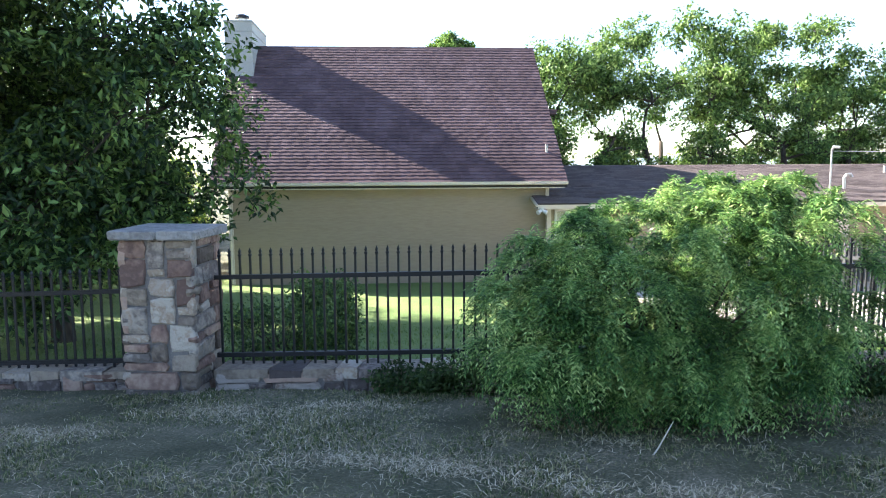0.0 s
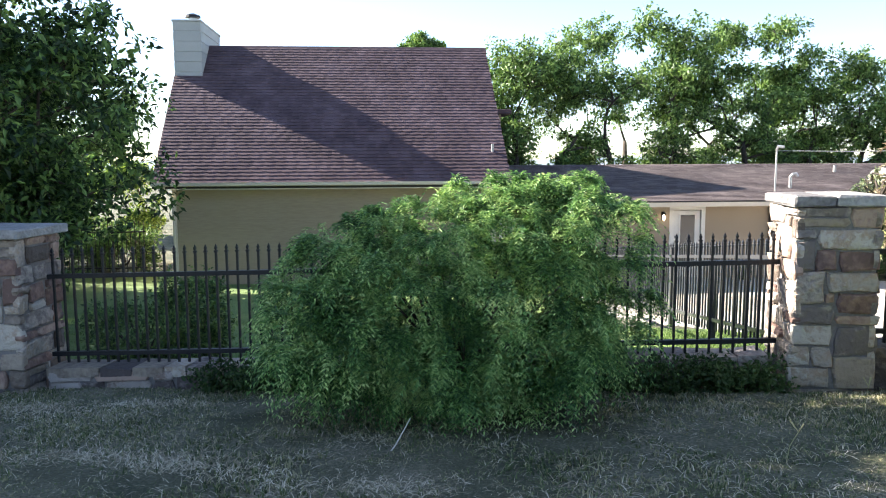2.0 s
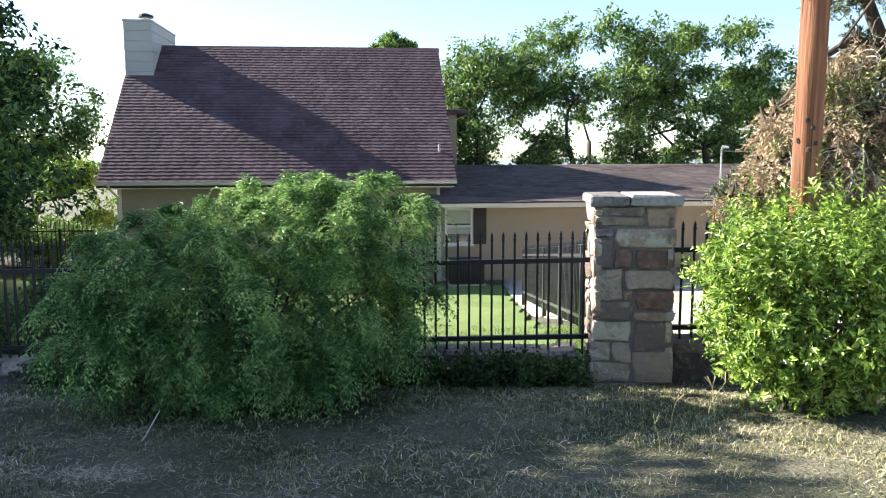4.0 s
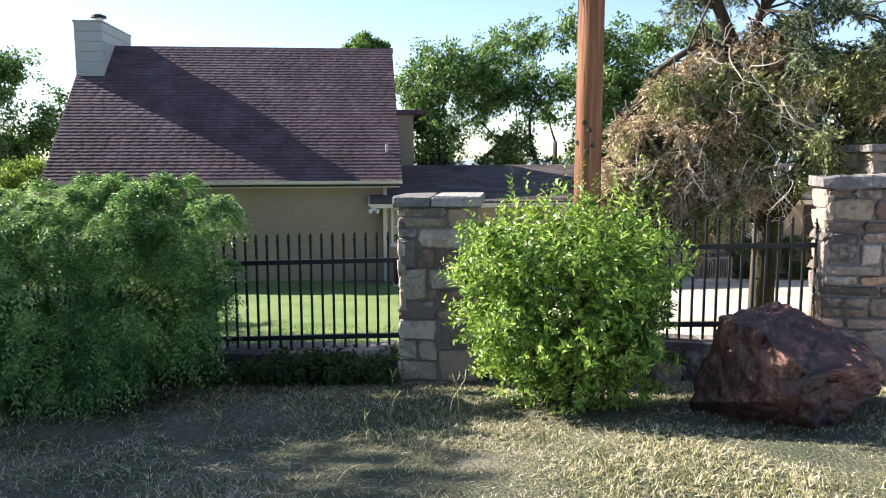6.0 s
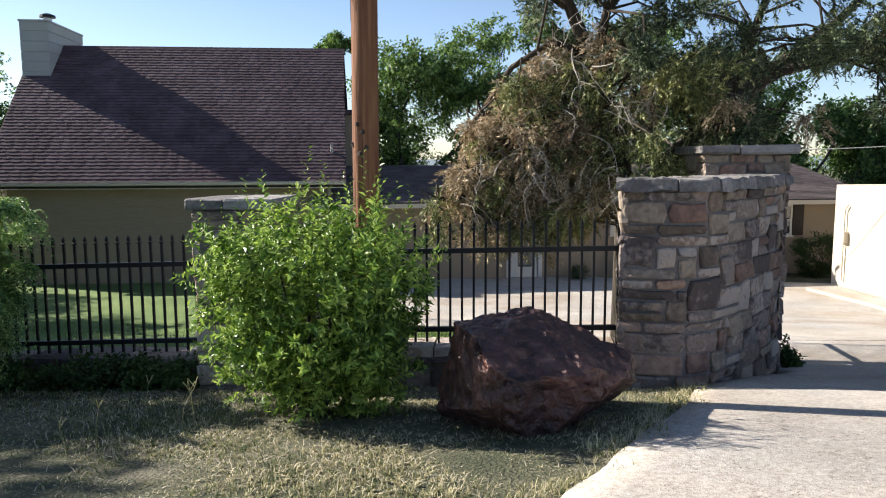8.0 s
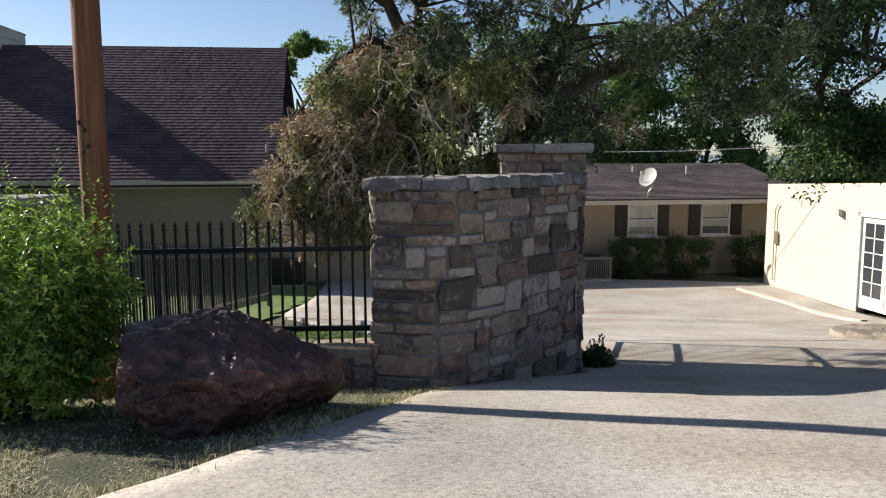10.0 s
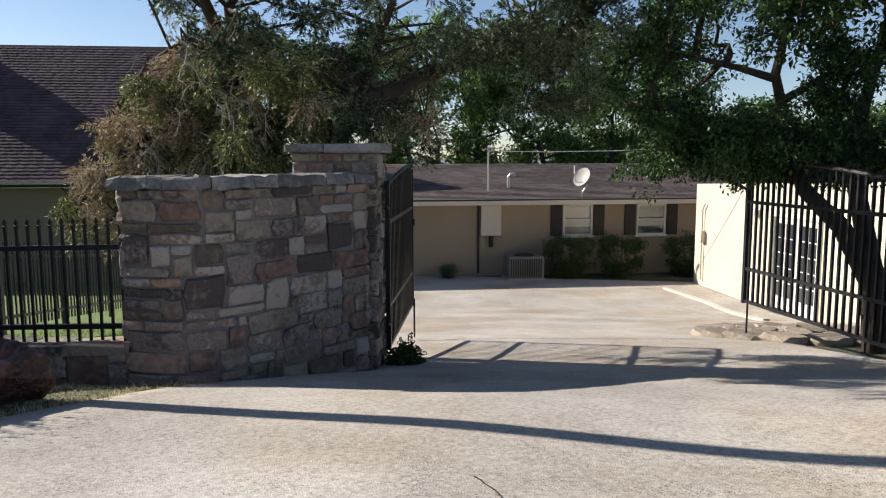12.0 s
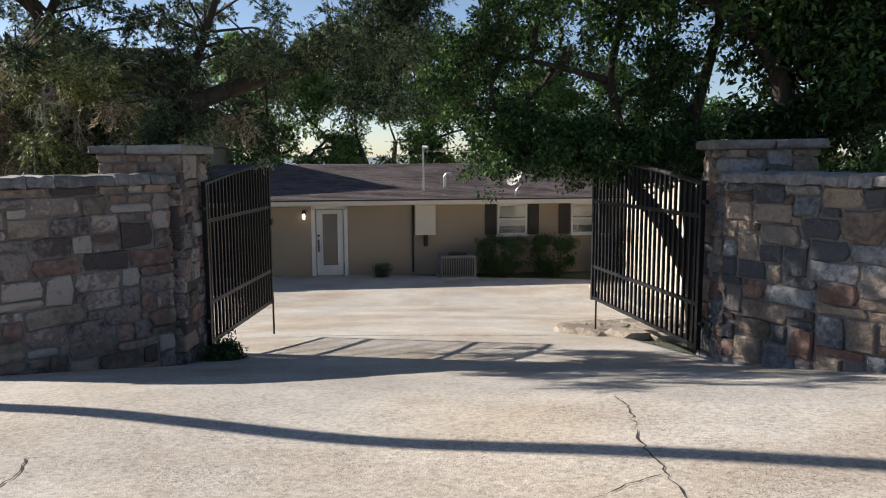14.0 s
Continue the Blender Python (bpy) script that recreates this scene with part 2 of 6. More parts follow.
def link_mesh(name, me, mat, parent=None, label="", kind="", m=None):
    if mat and not me.materials:
        me.materials.append(mat)
    ob = new(name, me)
    ob.parent = parent
    if m is not None:
        ob.matrix_basis = m
    return tagged(ob, label, kind=kind)


def part(name, bm, mat, parent, label="", kind="", smooth=False, m=None):
    me = bpy.data.meshes.new(name)
    bm.normal_update()
    bm.to_mesh(me)
    bm.free()
    if smooth:
        me.polygons.foreach_set("use_smooth", [True] * len(me.polygons))
    return link_mesh(name, me, mat, parent, label, kind, m)


def raw_mesh(name, verts, faces, smooth=False):
    """A mesh from numpy arrays; all the faces have the same number of corners."""
    me = bpy.data.meshes.new(name)
    verts, faces = np.asarray(verts, np.float32), np.asarray(faces, np.int32)
    n = faces.shape[1]
    me.vertices.add(len(verts))
    me.vertices.foreach_set("co", verts.ravel())
    me.loops.add(faces.size)
    me.loops.foreach_set("vertex_index", faces.ravel())
    me.polygons.add(len(faces))
    me.polygons.foreach_set("loop_start", np.arange(len(faces), dtype=np.int32) * n)
    me.polygons.foreach_set("loop_total", np.full(len(faces), n, np.int32))
    me.polygons.foreach_set("use_smooth", np.full(len(faces), bool(smooth)))
    me.update(calc_edges=True)
    return me


def box(x0, y0, z0, x1, y1, z1, bevel=0.0, bm=None):
    bm = bm or bmesh.new()
    vs = [bm.verts.new(c) for c in ((x0, y0, z0), (x1, y0, z0), (x1, y1, z0), (x0, y1, z0), (x0, y0, z1), (x1, y0, z1), (x1, y1, z1), (x0, y1, z1))]
    fs = [bm.faces.new([vs[i] for i in f]) for f in ((0, 3, 2, 1), (4, 5, 6, 7), (0, 1, 5, 4), (1, 2, 6, 5), (2, 3, 7, 6), (3, 0, 4, 7))]
    if bevel:
        bmesh.ops.bevel(bm, geom=list({e for f in fs for e in f.edges}), offset=bevel, segments=1, affect="EDGES")
    return bm


def prism(poly, y0, y1, bm=None):
    """A polygon in x and z, drawn out along y."""
    bm = bm or bmesh.new()
    a = [bm.verts.new((x, y0, z)) for x, z in poly]
    b = [bm.verts.new((x, y1, z)) for x, z in poly]
    bm.faces.new(a)
    bm.faces.new(b[::-1])
    n = len(poly)
    for i in range(n):
        bm.faces.new((a[i], b[i], b[(i + 1) % n], a[(i + 1) % n]))
    bmesh.ops.recalc_face_normals(bm, faces=bm.faces)
    return bm


def tube(points, radii, sides=8, bm=None, cap=True):
    """A tapered round limb along points."""
    bm = bm or bmesh.new()
    rings = []
    pts = [Vector(p) for p in points]
    for i, p in enumerate(pts):
        d = (pts[min(i + 1, len(pts) - 1)] - pts[max(i - 1, 0)]).normalized()
        a = d.orthogonal().normalized() if i == 0 else (rings[-1][1] - d * rings[-1][1].dot(d)).normalized()
        b = d.cross(a)
        r = radii[i]
        rings.append(([bm.verts.new(p + (a * math.cos(t) + b * math.sin(t)) * r) for t in [2 * math.pi * k / sides for k in range(sides)]], a))
    for (r0, _), (r1, _) in zip(rings, rings[1:]):
        for k in range(sides):
            bm.faces.new((r0[k], r0[(k + 1) % sides], r1[(k + 1) % sides], r1[k]))
    if cap:
        bm.faces.new(rings[0][0][::-1])
        bm.faces.new(rings[-1][0])
    return bm


def smoothstep(a, b, x):
    t = np.clip((x - a) / (b - a), 0, 1)
    return t * t * (3 - 2 * t)


# ---- ground ----
def ground_z(x, y):
    """The slope of the site: down from the street to the house."""
    x, y = np.asarray(x, float), np.asarray(y, float)
    k = 1 - np.clip((y - 6) / 12, 0, 1)
    z = 0.185 + 0.046 * np.clip(x, -14, 20) * k
    z = z - 0.12 * (np.clip(y, 2.0, 5.4) - 3.6) - 0.18 * (np.clip(y, 5.4, 8) - 5.4)
    z = z - 0.15 * (np.clip(y, 8, 12) - 8) - 0.085 * (np.clip(y, 12, 19) - 12)
    z = z + 0.13 * smoothstep(8, 11.5, y) * (1 - smoothstep(12, 17, y)) * smoothstep(4, 8, x)
    z = z - 0.04 * np.exp(-((x - 9.8) / 0.85) ** 2) * (1 - smoothstep(5.2, 6.8, y)) + 0.012 * np.exp(-((x - 8.2) / 0.6) ** 2) * (1 - smoothstep(5.2, 6.8, y))
    z = np.where(y > 16, z + (-1.70 - z) * smoothstep(15, 20.5, y), z)
    return z - 0.25 * smoothstep(34, 60, y) - 0.02 * np.clip(y - 40, 0, 200)


def gz(x, y):
    return float(ground_z(x, y))


def drive_edge(y):
    """x of the drive's edge towards the grass, street side of the wall."""
    return np.interp(y, [-3.0, 3.0, 3.7, 4.3, 5.5, 6.16, 6.75, 7.6], [4.6, 5.2, 5.42, 5.64, 6.10, 6.22, 6.45, 7.2])


def sheet(xs, ys, lift=0.0, rough=0.0):
    X, Y = np.meshgrid(xs, ys)
    Z = ground_z(X, Y) + lift
    if rough:
        Z = Z + rough * (np.sin(X * 3.1 + Y * 1.7) * np.sin(Y * 2.3 - X * 0.9) + 0.6 * np.sin(X * 7.3) * np.sin(Y * 6.1 + X))
    v = np.stack([X.ravel(), Y.ravel(), Z.ravel()], 1)
    i = np.arange(len(ys) - 1)[:, None] * len(xs) + np.arange(len(xs) - 1)[None, :]
    f = np.stack([i, i + 1, i + len(xs) + 1, i + len(xs)], -1).reshape(-1, 4)
    return v, f


gx = np.concatenate([np.linspace(-900, -30, 14), np.linspace(-28, -9, 20), np.linspace(-8.8, 16, 125), np.linspace(17, 40, 20), np.linspace(45, 900, 14)])
gy = np.concatenate([np.linspace(-300, -10, 8), np.linspace(-9, 2, 12), np.linspace(2.1, 12, 100), np.linspace(12.3, 60, 50), np.linspace(65, 1500, 16)])
gv, gf = sheet(gx, gy, 0.0, 0.012)
ground = link_mesh("ground", raw_mesh("ground", gv, gf, True), M_SOIL)
tagged(ground, "dry sparse turf over sloping soil beside the drive", "ground", kind="structure")


def court_left(y):
    """x of the court's edge towards the planted strip."""
    return np.interp(y, [7.6, 9.4, 10.6, 12.0, 12.9, 14.3, 22.5], [7.2, 6.9, 6.0, 4.4, 3.2, 1.55, -0.2])


def drive_mesh():
    """The concrete drive: an apron on the street side, through the gate, and the court behind."""
    rows, ys = [], np.concatenate([np.linspace(-3, 8, 90), np.linspace(8.2, 22.5, 70)])
    n = 60
    v, f = [], []
    for y in ys:
        left = float(drive_edge(y)) + 0.012 * math.sin(y * 5.1) + 0.008 * math.sin(y * 13) if y < 7.6 else float(court_left(y))
        right = np.interp(y, [-3, 7.2, 8.6, 10.9, 12.0, 13.2, 14.5, 16.7, 19.55, 22.5], [24, 14.6, 11.9, 11.2, 10.7, 12.9, 14.35, 13.7, 12.85, 12.0])
        for i in range(n):
            x = left + (right - left) * i / (n - 1)
            v.append((x, y, gz(x, y) + 0.03))
        v.append((right, y, gz(right, y) - 0.12))
        v.append((left - 0.02, y, gz(left, y) - 0.12))
    w = n + 2
    for j in range(len(ys) - 1):
        for i in range(n):
            f.append((j * w + i, j * w + i + 1, (j + 1) * w + i + 1, (j + 1) * w + i))
        f.append((j * w + n + 1, j * w, (j + 1) * w, (j + 1) * w + n + 1))
    return raw_mesh("driveway", v, f, True)


drive = link_mesh("road_drive", drive_mesh(), M_CONCRETE)
tagged(drive, "pale weathered concrete driveway running through the open gate", "driveway", kind="structure")

lx, ly = np.linspace(-16, 2.9, 80), np.linspace(6.2, 20.0, 60)
lv, lf = sheet(lx, ly, 0.035, 0.01)
side_x = lambda y: np.interp(y, [6.2, 14.3, 20], [3.0, 1.3, 0.2])
keep = [all(lv[i][0] <= side_x(lv[i][1]) + 0.25 for i in q) for q in lf]
lawn = link_mesh("ground_lawn", raw_mesh("lawn", lv, lf[np.array(keep)], True), M_LAWN)
tagged(lawn, "mown green lawn between the fence and the house", "lawn", kind="structure")


vx, vy = np.linspace(1.6, 6.9, 36), np.linspace(6.5, 12.9, 40)
vv, vf = sheet(vx, vy, 0.02, 0.01)
keep = [all(side_x(lv_y) + 0.02 <= lv_x <= court_left(lv_y) for lv_x, lv_y in ((vv[i][0], vv[i][1]) for i in q)) for q in vf]
strip = link_mesh("ground_strip", raw_mesh("ground_strip", vv, vf[np.array(keep)], True), M_LAWN)
tagged(strip, "green planted strip between the fence and the court", "lawn", kind="structure")


# ---- stonework ----
def ashlar(rnd, width, height, cell=0.072):
    """Random rubble courses: rectangles that fill a face."""
    nx, nz = max(2, round(width / cell)), max(2, round(height / cell))
    cw, ch = width / nx, height / nz
    used = [[False] * nx for _ in range(nz)]
    out = []
    for j in range(nz):
        for i in range(nx):
            if used[j][i]:
                continue
            w, h = rnd.choice([(3, 1), (4, 1), (5, 1), (3, 2), (4, 2), (4, 2), (5, 2), (6, 2), (2, 1), (4, 3), (3, 3), (2, 2), (3, 1), (4, 2), (2, 3)])
            w, h = min(w, nx - i), min(h, nz - j)
            while any(used[j][i + a] for a in range(w)):
                w -= 1
            if i + w == nx - 1 and not used[j][nx - 1]:
                w += 1
            h = max(1, min(h, w + (1 if rnd.random() < 0.12 else 0)))
            for a in range(w):
                for q in range(h):
                    used[j + q][i + a] = True
            out.append((i * cw, j * ch, (i + w) * cw, (j + h) * ch))
    return out


def stone_mesh(rnd, s0, z0, s1, z1, place, proud=0.026, joint=0.0065):
    """One dressed stone: a rough face with broken arrises, laid on a surface by place(s, z, out)."""
    bm = bmesh.new()
    s0, z0, s1, z1 = s0 + joint, z0 + joint, s1 - joint, z1 - joint
    w, h = s1 - s0, z1 - z0
    j = min(w, h) * 0.09
    out = []
    for a, b in ((0.06, 0), (0.5, 0), (0.95, 0.02), (1, 0.5), (0.94, 1), (0.48, 1), (0.04, 0.97), (0, 0.5)):
        out.append((s0 + a * w + rnd.uniform(-j, j) * 0.8, z0 + b * h + rnd.uniform(-j, j) * 0.8))
    cs, cz = (s0 + s1) / 2, (z0 + z1) / 2
    p = proud * rnd.uniform(0.6, 1.25)
    tilt = rnd.uniform(-0.012, 0.012), rnd.uniform(-0.012, 0.012)
    rings = []
    for inset, o in ((0.0, -0.03), (0.0, p * 0.55), (min(0.014, j), p)):
        ring = []
        for s, z in out:
            ds, dz = s - cs, z - cz
            k = 1 - inset / max(0.03, math.hypot(ds, dz))
            extra = (tilt[0] * ds / max(w, 0.05) + tilt[1] * dz / max(h, 0.05)) * 2 + rnd.uniform(-0.003, 0.003) if o > 0 else 0
            ring.append(bm.verts.new(place(cs + ds * k, cz + dz * k, o + extra)))
        rings.append(ring)
    for r0, r1 in zip(rings, rings[1:]):
        for i in range(8):
            bm.faces.new((r0[i], r0[(i + 1) % 8], r1[(i + 1) % 8], r1[i]))
    mid = bm.verts.new(place(cs + rnd.uniform(-0.15, 0.15) * w, cz, p + rnd.uniform(0.0, 0.008)))
    for i in range(8):
        bm.faces.new((rings[-1][i], rings[-1][(i + 1) % 8], mid))
    return bm


def stones_on(parent, rnd, width, height, place, z0=0.0, name="stone", cell=0.078, pink=0.16, main=None):
    for a, b, c, d in ashlar(rnd, width, height, cell):
        part(name, stone_mesh(rnd, a, z0 + b, c, z0 + d, place), M_STONE_PINK if rnd.random() < pink else rnd.choice((main or M_STONE, main or M_STONE, M_STONE_TAN)), parent)


def pillar(name, m, size, base, top, label, seed, cap_over=0.05, cap_h=0.075, deep=None, pink=0.12, main=None):
    """A square stone pillar with a capstone of several slabs. m: the pose of its base's middle."""
    rnd = random.Random(seed)
    deep = deep or size
    t = thing(name, m, label, "pillar", "stone pillars of the front fence")
    hx, hy = size / 2, deep / 2
    h = top - base
    body = h - cap_h
    core = 0.035
    part("mortar_core", box(-hx + core, -hy + core, base - 0.3, hx - core, hy - core, top - 0.02), M_MORTAR, t, "grey recessed mortar joints")
    faces = (
        (size, lambda s, z, o: (s - hx, -hy + core - o, z)),
        (deep, lambda s, z, o: (hx - core + o, s - hy, z)),
        (size, lambda s, z, o: (hx - s, hy - core + o, z)),
        (deep, lambda s, z, o: (-hx + core - o, hy - s, z)),
    )
    for width, place in faces:
        stones_on(t, rnd, width, body + 0.12, place, base - 0.12, pink=pink, main=main)
    n = max(2, round(size / 0.3))
    x = -hx - cap_over
    for i in range(n):
        w = (size + 2 * cap_over) / n * (1 + (rnd.uniform(-0.2, 0.2) if i < n - 1 else 0))
        x1 = hx + cap_over if i == n - 1 else x + w
        bm = box(x + 0.004, -hy - cap_over, top - cap_h, x1 - 0.004, hy + cap_over, top, 0.012)
        for v in bm.verts:
            v.co += Vector([rnd.uniform(-0.006, 0.006) for _ in range(3)])
        part("capstone", bm, M_CAP, t, "flat grey capstone slab")
        x = x1
    return t


FY = 6.0                                                   # the fence's yaw
fdir, fnor = Vector((math.cos(radians(FY)), math.sin(radians(FY)), 0)), Vector((-math.sin(radians(FY)), math.cos(radians(FY)), 0))
FENCE_O = Vector((2.57, 6.17, 0))


def fence_xy(s):
    """A point of the fence's line, s metres from the second pillar's near face."""
    return FENCE_O + fdir * s


pillar("stone_pillar", pose(-3.53, 5.50, 0, 0, 0, FY + 2), 0.62, -0.17, 1.16, "grey and reddish rubble stone fence pillar with flat capstones", 11, pink=0.34, main=M_STONE_PALE)
pillar("stone_pillar", pose(2.92, 6.16, 0, 0, 0, FY), 0.60, 0.02, 1.43, "grey rubble stone fence pillar, sunlit on one side", 12, cap_over=0.03, pink=0.2, main=M_STONE_PALE)
GY = 8.5
pillar("gate_pillar", pose(6.75, 8.15, 0, 0, 0, GY), 0.75, -0.25, 1.82, "tall grey stone gate pillar behind the curved wall", 13)
pillar("gate_pillar", pose(12.22, 8.78, 0, 0, 0, GY), 0.75, -0.15, 1.84, "tall grey stone gate pillar with vertical quoins", 14, main=M_STONE_BLUE)


def path_frame(pts, s):
    """Point and outward direction on a polyline (rounded by sampling) at length s."""
    for a, b in zip(pts, pts[1:]):
        d = (b - a).length
        if s <= d or b is pts[-1]:
            u = (b - a) / d
            return a + u * s, Vector((u.y, -u.x, 0))
        s -= d


def rounded(ctrl, n=24):
    """A smooth line through control points in plan."""
    c = [Vector((*p, 0)) for p in ctrl]
    c = [c[0] * 2 - c[1]] + c + [c[-1] * 2 - c[-2]]
    out = []
    for i in range(1, len(c) - 2):
        for k in range(n):
            t = k / n
            a, b, d, e = c[i - 1], c[i], c[i + 1], c[i + 2]
            out.append(0.5 * (2 * b + (d - a) * t + (2 * a - 5 * b + 4 * d - e) * t * t + (3 * b - a - 3 * d + e) * t ** 3))
    out.append(c[-2])
    return out


def gate_wall(name, ctrl, top, base, label, seed, thick=0.36, main=None, pink=0.22):
    """A stone wall that curves in plan, its stones outward (to the right-hand side of the line)."""
    rnd = random.Random(seed)
    pts = rounded(ctrl)
    length = sum((b - a).length for a, b in zip(pts, pts[1:]))
    t = thing(name, None, label, "stone wall")
    cap_h = 0.085
    bm = bmesh.new()
    n = 40
    ring = []
    for i in range(n + 1):
        p, o = path_frame(pts, length * i / n)
        f, b = p - o * 0.035, p - o * (thick - 0.035)
        ring.append([bm.verts.new((q.x, q.y, z)) for q, z in ((f, base - 0.3), (f, top - 0.03), (b, top - 0.03), (b, base - 0.3))])
    for r0, r1 in zip(ring, ring[1:]):
        for k in range(4):
            bm.faces.new((r0[k], r1[k], r1[(k + 1) % 4], r0[(k + 1) % 4]))
    bm.faces.new(ring[0])
    bm.faces.new(ring[-1][::-1])
    bmesh.ops.recalc_face_normals(bm, faces=bm.faces)
    part("mortar_core", bm, M_MORTAR, t, "grey recessed mortar joints")

    def front(s, z, o):
        p, d = path_frame(pts, min(max(s, 0), length))
        q = p + d * (o - 0.035)
        return (q.x, q.y, z)

    def back(s, z, o):
        p, d = path_frame(pts, min(max(length - s, 0), length))
        q = p - d * (thick - 0.035 + o)
        return (q.x, q.y, z)

    stones_on(t, rnd, length, top - cap_h - base + 0.15, front, base - 0.15, cell=0.078, pink=pink, main=main)
    stones_on(t, rnd, length, top - cap_h - base + 0.15, back, base - 0.15, cell=0.12)
    for s_end, sign in ((0.0, -1), (length, 1)):
        p, d = path_frame(pts, s_end)
        u = Vector((-d.y, d.x, 0)) * sign
        stones_on(t, rnd, thick, top - cap_h - base + 0.15, lambda s, z, o, p=p, d=d, u=u: (p - d * (s if sign < 0 else thick - s) + u * (o - 0.01)).to_tuple()[:2] + (z,), base - 0.15)
    s = -0.05
    while s < length + 0.04:
        w = rnd.choice([0.16, 0.2, 0.32, 0.42, 0.48])
        e = min(s + w, length + 0.05)
        if length + 0.05 - e < 0.12:
            e = length + 0.05
        bm = bmesh.new()
        m = 4
        rr = []
        for i in range(m + 1):
            ss = s + 0.004 + (e - s - 0.008) * i / m
            p, d = path_frame(pts, min(max(ss, 0), length))
            uu = Vector((-d.y, d.x, 0)) * (ss - min(max(ss, 0), length))
            over = rnd.uniform(0.02, 0.05)
            f, b = p + d * over + uu, p - d * (thick + 0.045) + uu
            j = [rnd.uniform(-0.012, 0.012) for _ in range(4)]
            rr.append([bm.verts.new(c) for c in ((f.x, f.y, top - cap_h + j[0]), (f.x - d.x * 0.01, f.y - d.y * 0.01, top - 0.012 + j[1]), (f.x - d.x * 0.025, f.y - d.y * 0.025, top + j[1]), (b.x, b.y, top + j[2]), (b.x, b.y, top - cap_h + j[3]))])
        for r0, r1 in zip(rr, rr[1:]):
            for k in range(5):
                bm.faces.new((r0[k], r1[k], r1[(k + 1) % 5], r0[(k + 1) % 5]))
        bm.faces.new(rr[0])
        bm.faces.new(rr[-1][::-1])
        bmesh.ops.recalc_face_normals(bm, faces=bm.faces)
        part("capstone", bm, M_CAP, t, "flat grey coping stone")
        s = e
    return t


gate_wall("curved_stone_wall", [(5.70, 6.32), (6.02, 6.31), (6.33, 6.42), (6.62, 6.80), (6.87, 7.25), (7.12, 7.74)], 1.57, 0.0, "curved rubble stone wing wall beside the drive, in shade", 21)
gate_wall("curved_stone_wall", [(11.86, 8.32), (12.10, 7.93), (12.42, 7.48), (12.80, 7.10), (13.3, 6.95), (14.6, 7.0)], 1.57, 0.0, "curved rubble stone wing wall with blue-grey stones", 22, main=M_STONE_BLUE, pink=0.08)


def low_wall(s0, s1, z_base, z_top, seed):
    """The knee-high stone kerb wall under the fence."""
    rnd = random.Random(seed)
    t = thing("low_stone_wall", None, "knee-high rubble stone wall under the iron fence", "stone wall", "low walls under the fence")
    thick = 0.30
    length = s1 - s0
    zb = lambda s: z_base[0] + (z_base[1] - z_base[0]) * s / length
    zt = lambda s: z_top[0] + (z_top[1] - z_top[0]) * s / length

    def at(s, across):
        p = fence_xy(s0 + s) + fnor * across
        return p.x, p.y

    bm = bmesh.new()
    a = [bm.verts.new((*at(s, c), z)) for s in (0, length) for c, z in ((-thick / 2 + 0.03, zb(s) - 0.3), (-thick / 2 + 0.03, zt(s) - 0.01), (thick / 2 - 0.03, zt(s) - 0.01), (thick / 2 - 0.03, zb(s) - 0.3))]
    for f in ((0, 1, 2, 3), (7, 6, 5, 4), (0, 4, 5, 1), (1, 5, 6, 2), (2, 6, 7, 3), (3, 7, 4, 0)):
        bm.faces.new([a[i] for i in f])
    bmesh.ops.recalc_face_normals(bm, faces=bm.faces)
    part("mortar_core", bm, M_MORTAR, t, "grey recessed mortar")
    h = (z_top[0] - z_base[0] + z_top[1] - z_base[1]) / 2

    def lay(side):
        def place(s, z, o):
            k = zb(s) + (z + 0.1) / (h + 0.1) * (zt(s) - zb(s) + 0.1) - 0.1
            return (*at(s, side * (thick / 2 - 0.03 + o)), k)
        return place

    stones_on(t, rnd, length, h + 0.1, lay(-1), -0.1, cell=0.1, pink=0.2)
    s = 0.0
    while s < length:
        e = min(length, s + rnd.uniform(0.18, 0.5))
        bm = bmesh.new()
        c = [bm.verts.new((*at(q, w), zt(q) + z + rnd.uniform(-0.012, 0.012))) for z in (-0.05, 0.02) for q, w in ((s + 0.006, -thick / 2), (e - 0.006, -thick / 2 - 0.004), (e - 0.006, thick / 2), (s + 0.006, thick / 2))]
        for f in ((0, 3, 2, 1), (4, 5, 6, 7), (0, 1, 5, 4), (1, 2, 6, 5), (2, 3, 7, 6), (3, 0, 4, 7)):
            bm.faces.new([c[i] for i in f])
        part("coping_stone", bm, rnd.choice((M_STONE, M_STONE_PALE, M_STONE_TAN)), t)
        s = e
    return t


low_wall(-11.0, -6.42, (-0.42, -0.2), (-0.22, -0.06), 31)
low_wall(-5.76, -0.03, (-0.2, 0.0), (-0.04, 0.21), 32)
low_wall(0.66, 3.16, (0.02, 0.1), (0.29, 0.33), 33)


# ---- iron fence ----
def picket_mesh(h, w=0.017, tip=0.07, paint=None):
    """A square bar with a spear point."""
    bm = bmesh.new()
    r = w / 2
    prof = ((r, 0), (r, h - tip), (r * 1.5, h - tip + 0.008), (r * 1.5, h - tip + 0.016), (r * 0.8, h - tip + 0.022), (r * 1.25, h - tip + 0.04), (0.001, h))
    rings = [[bm.verts.new((x * q, y * q, z)) for x, y in ((-1, -1), (1, -1), (1, 1), (-1, 1))] for q, z in prof]
    for r0, r1 in zip(rings, rings[1:]):
        for k in range(4):
            bm.faces.new((r0[k], r0[(k + 1) % 4], r1[(k + 1) % 4], r1[k]))
    me = bpy.data.meshes.new("picket")
    bm.to_mesh(me)
    bm.free()
    me.materials.append(paint or M_IRON)
    return me


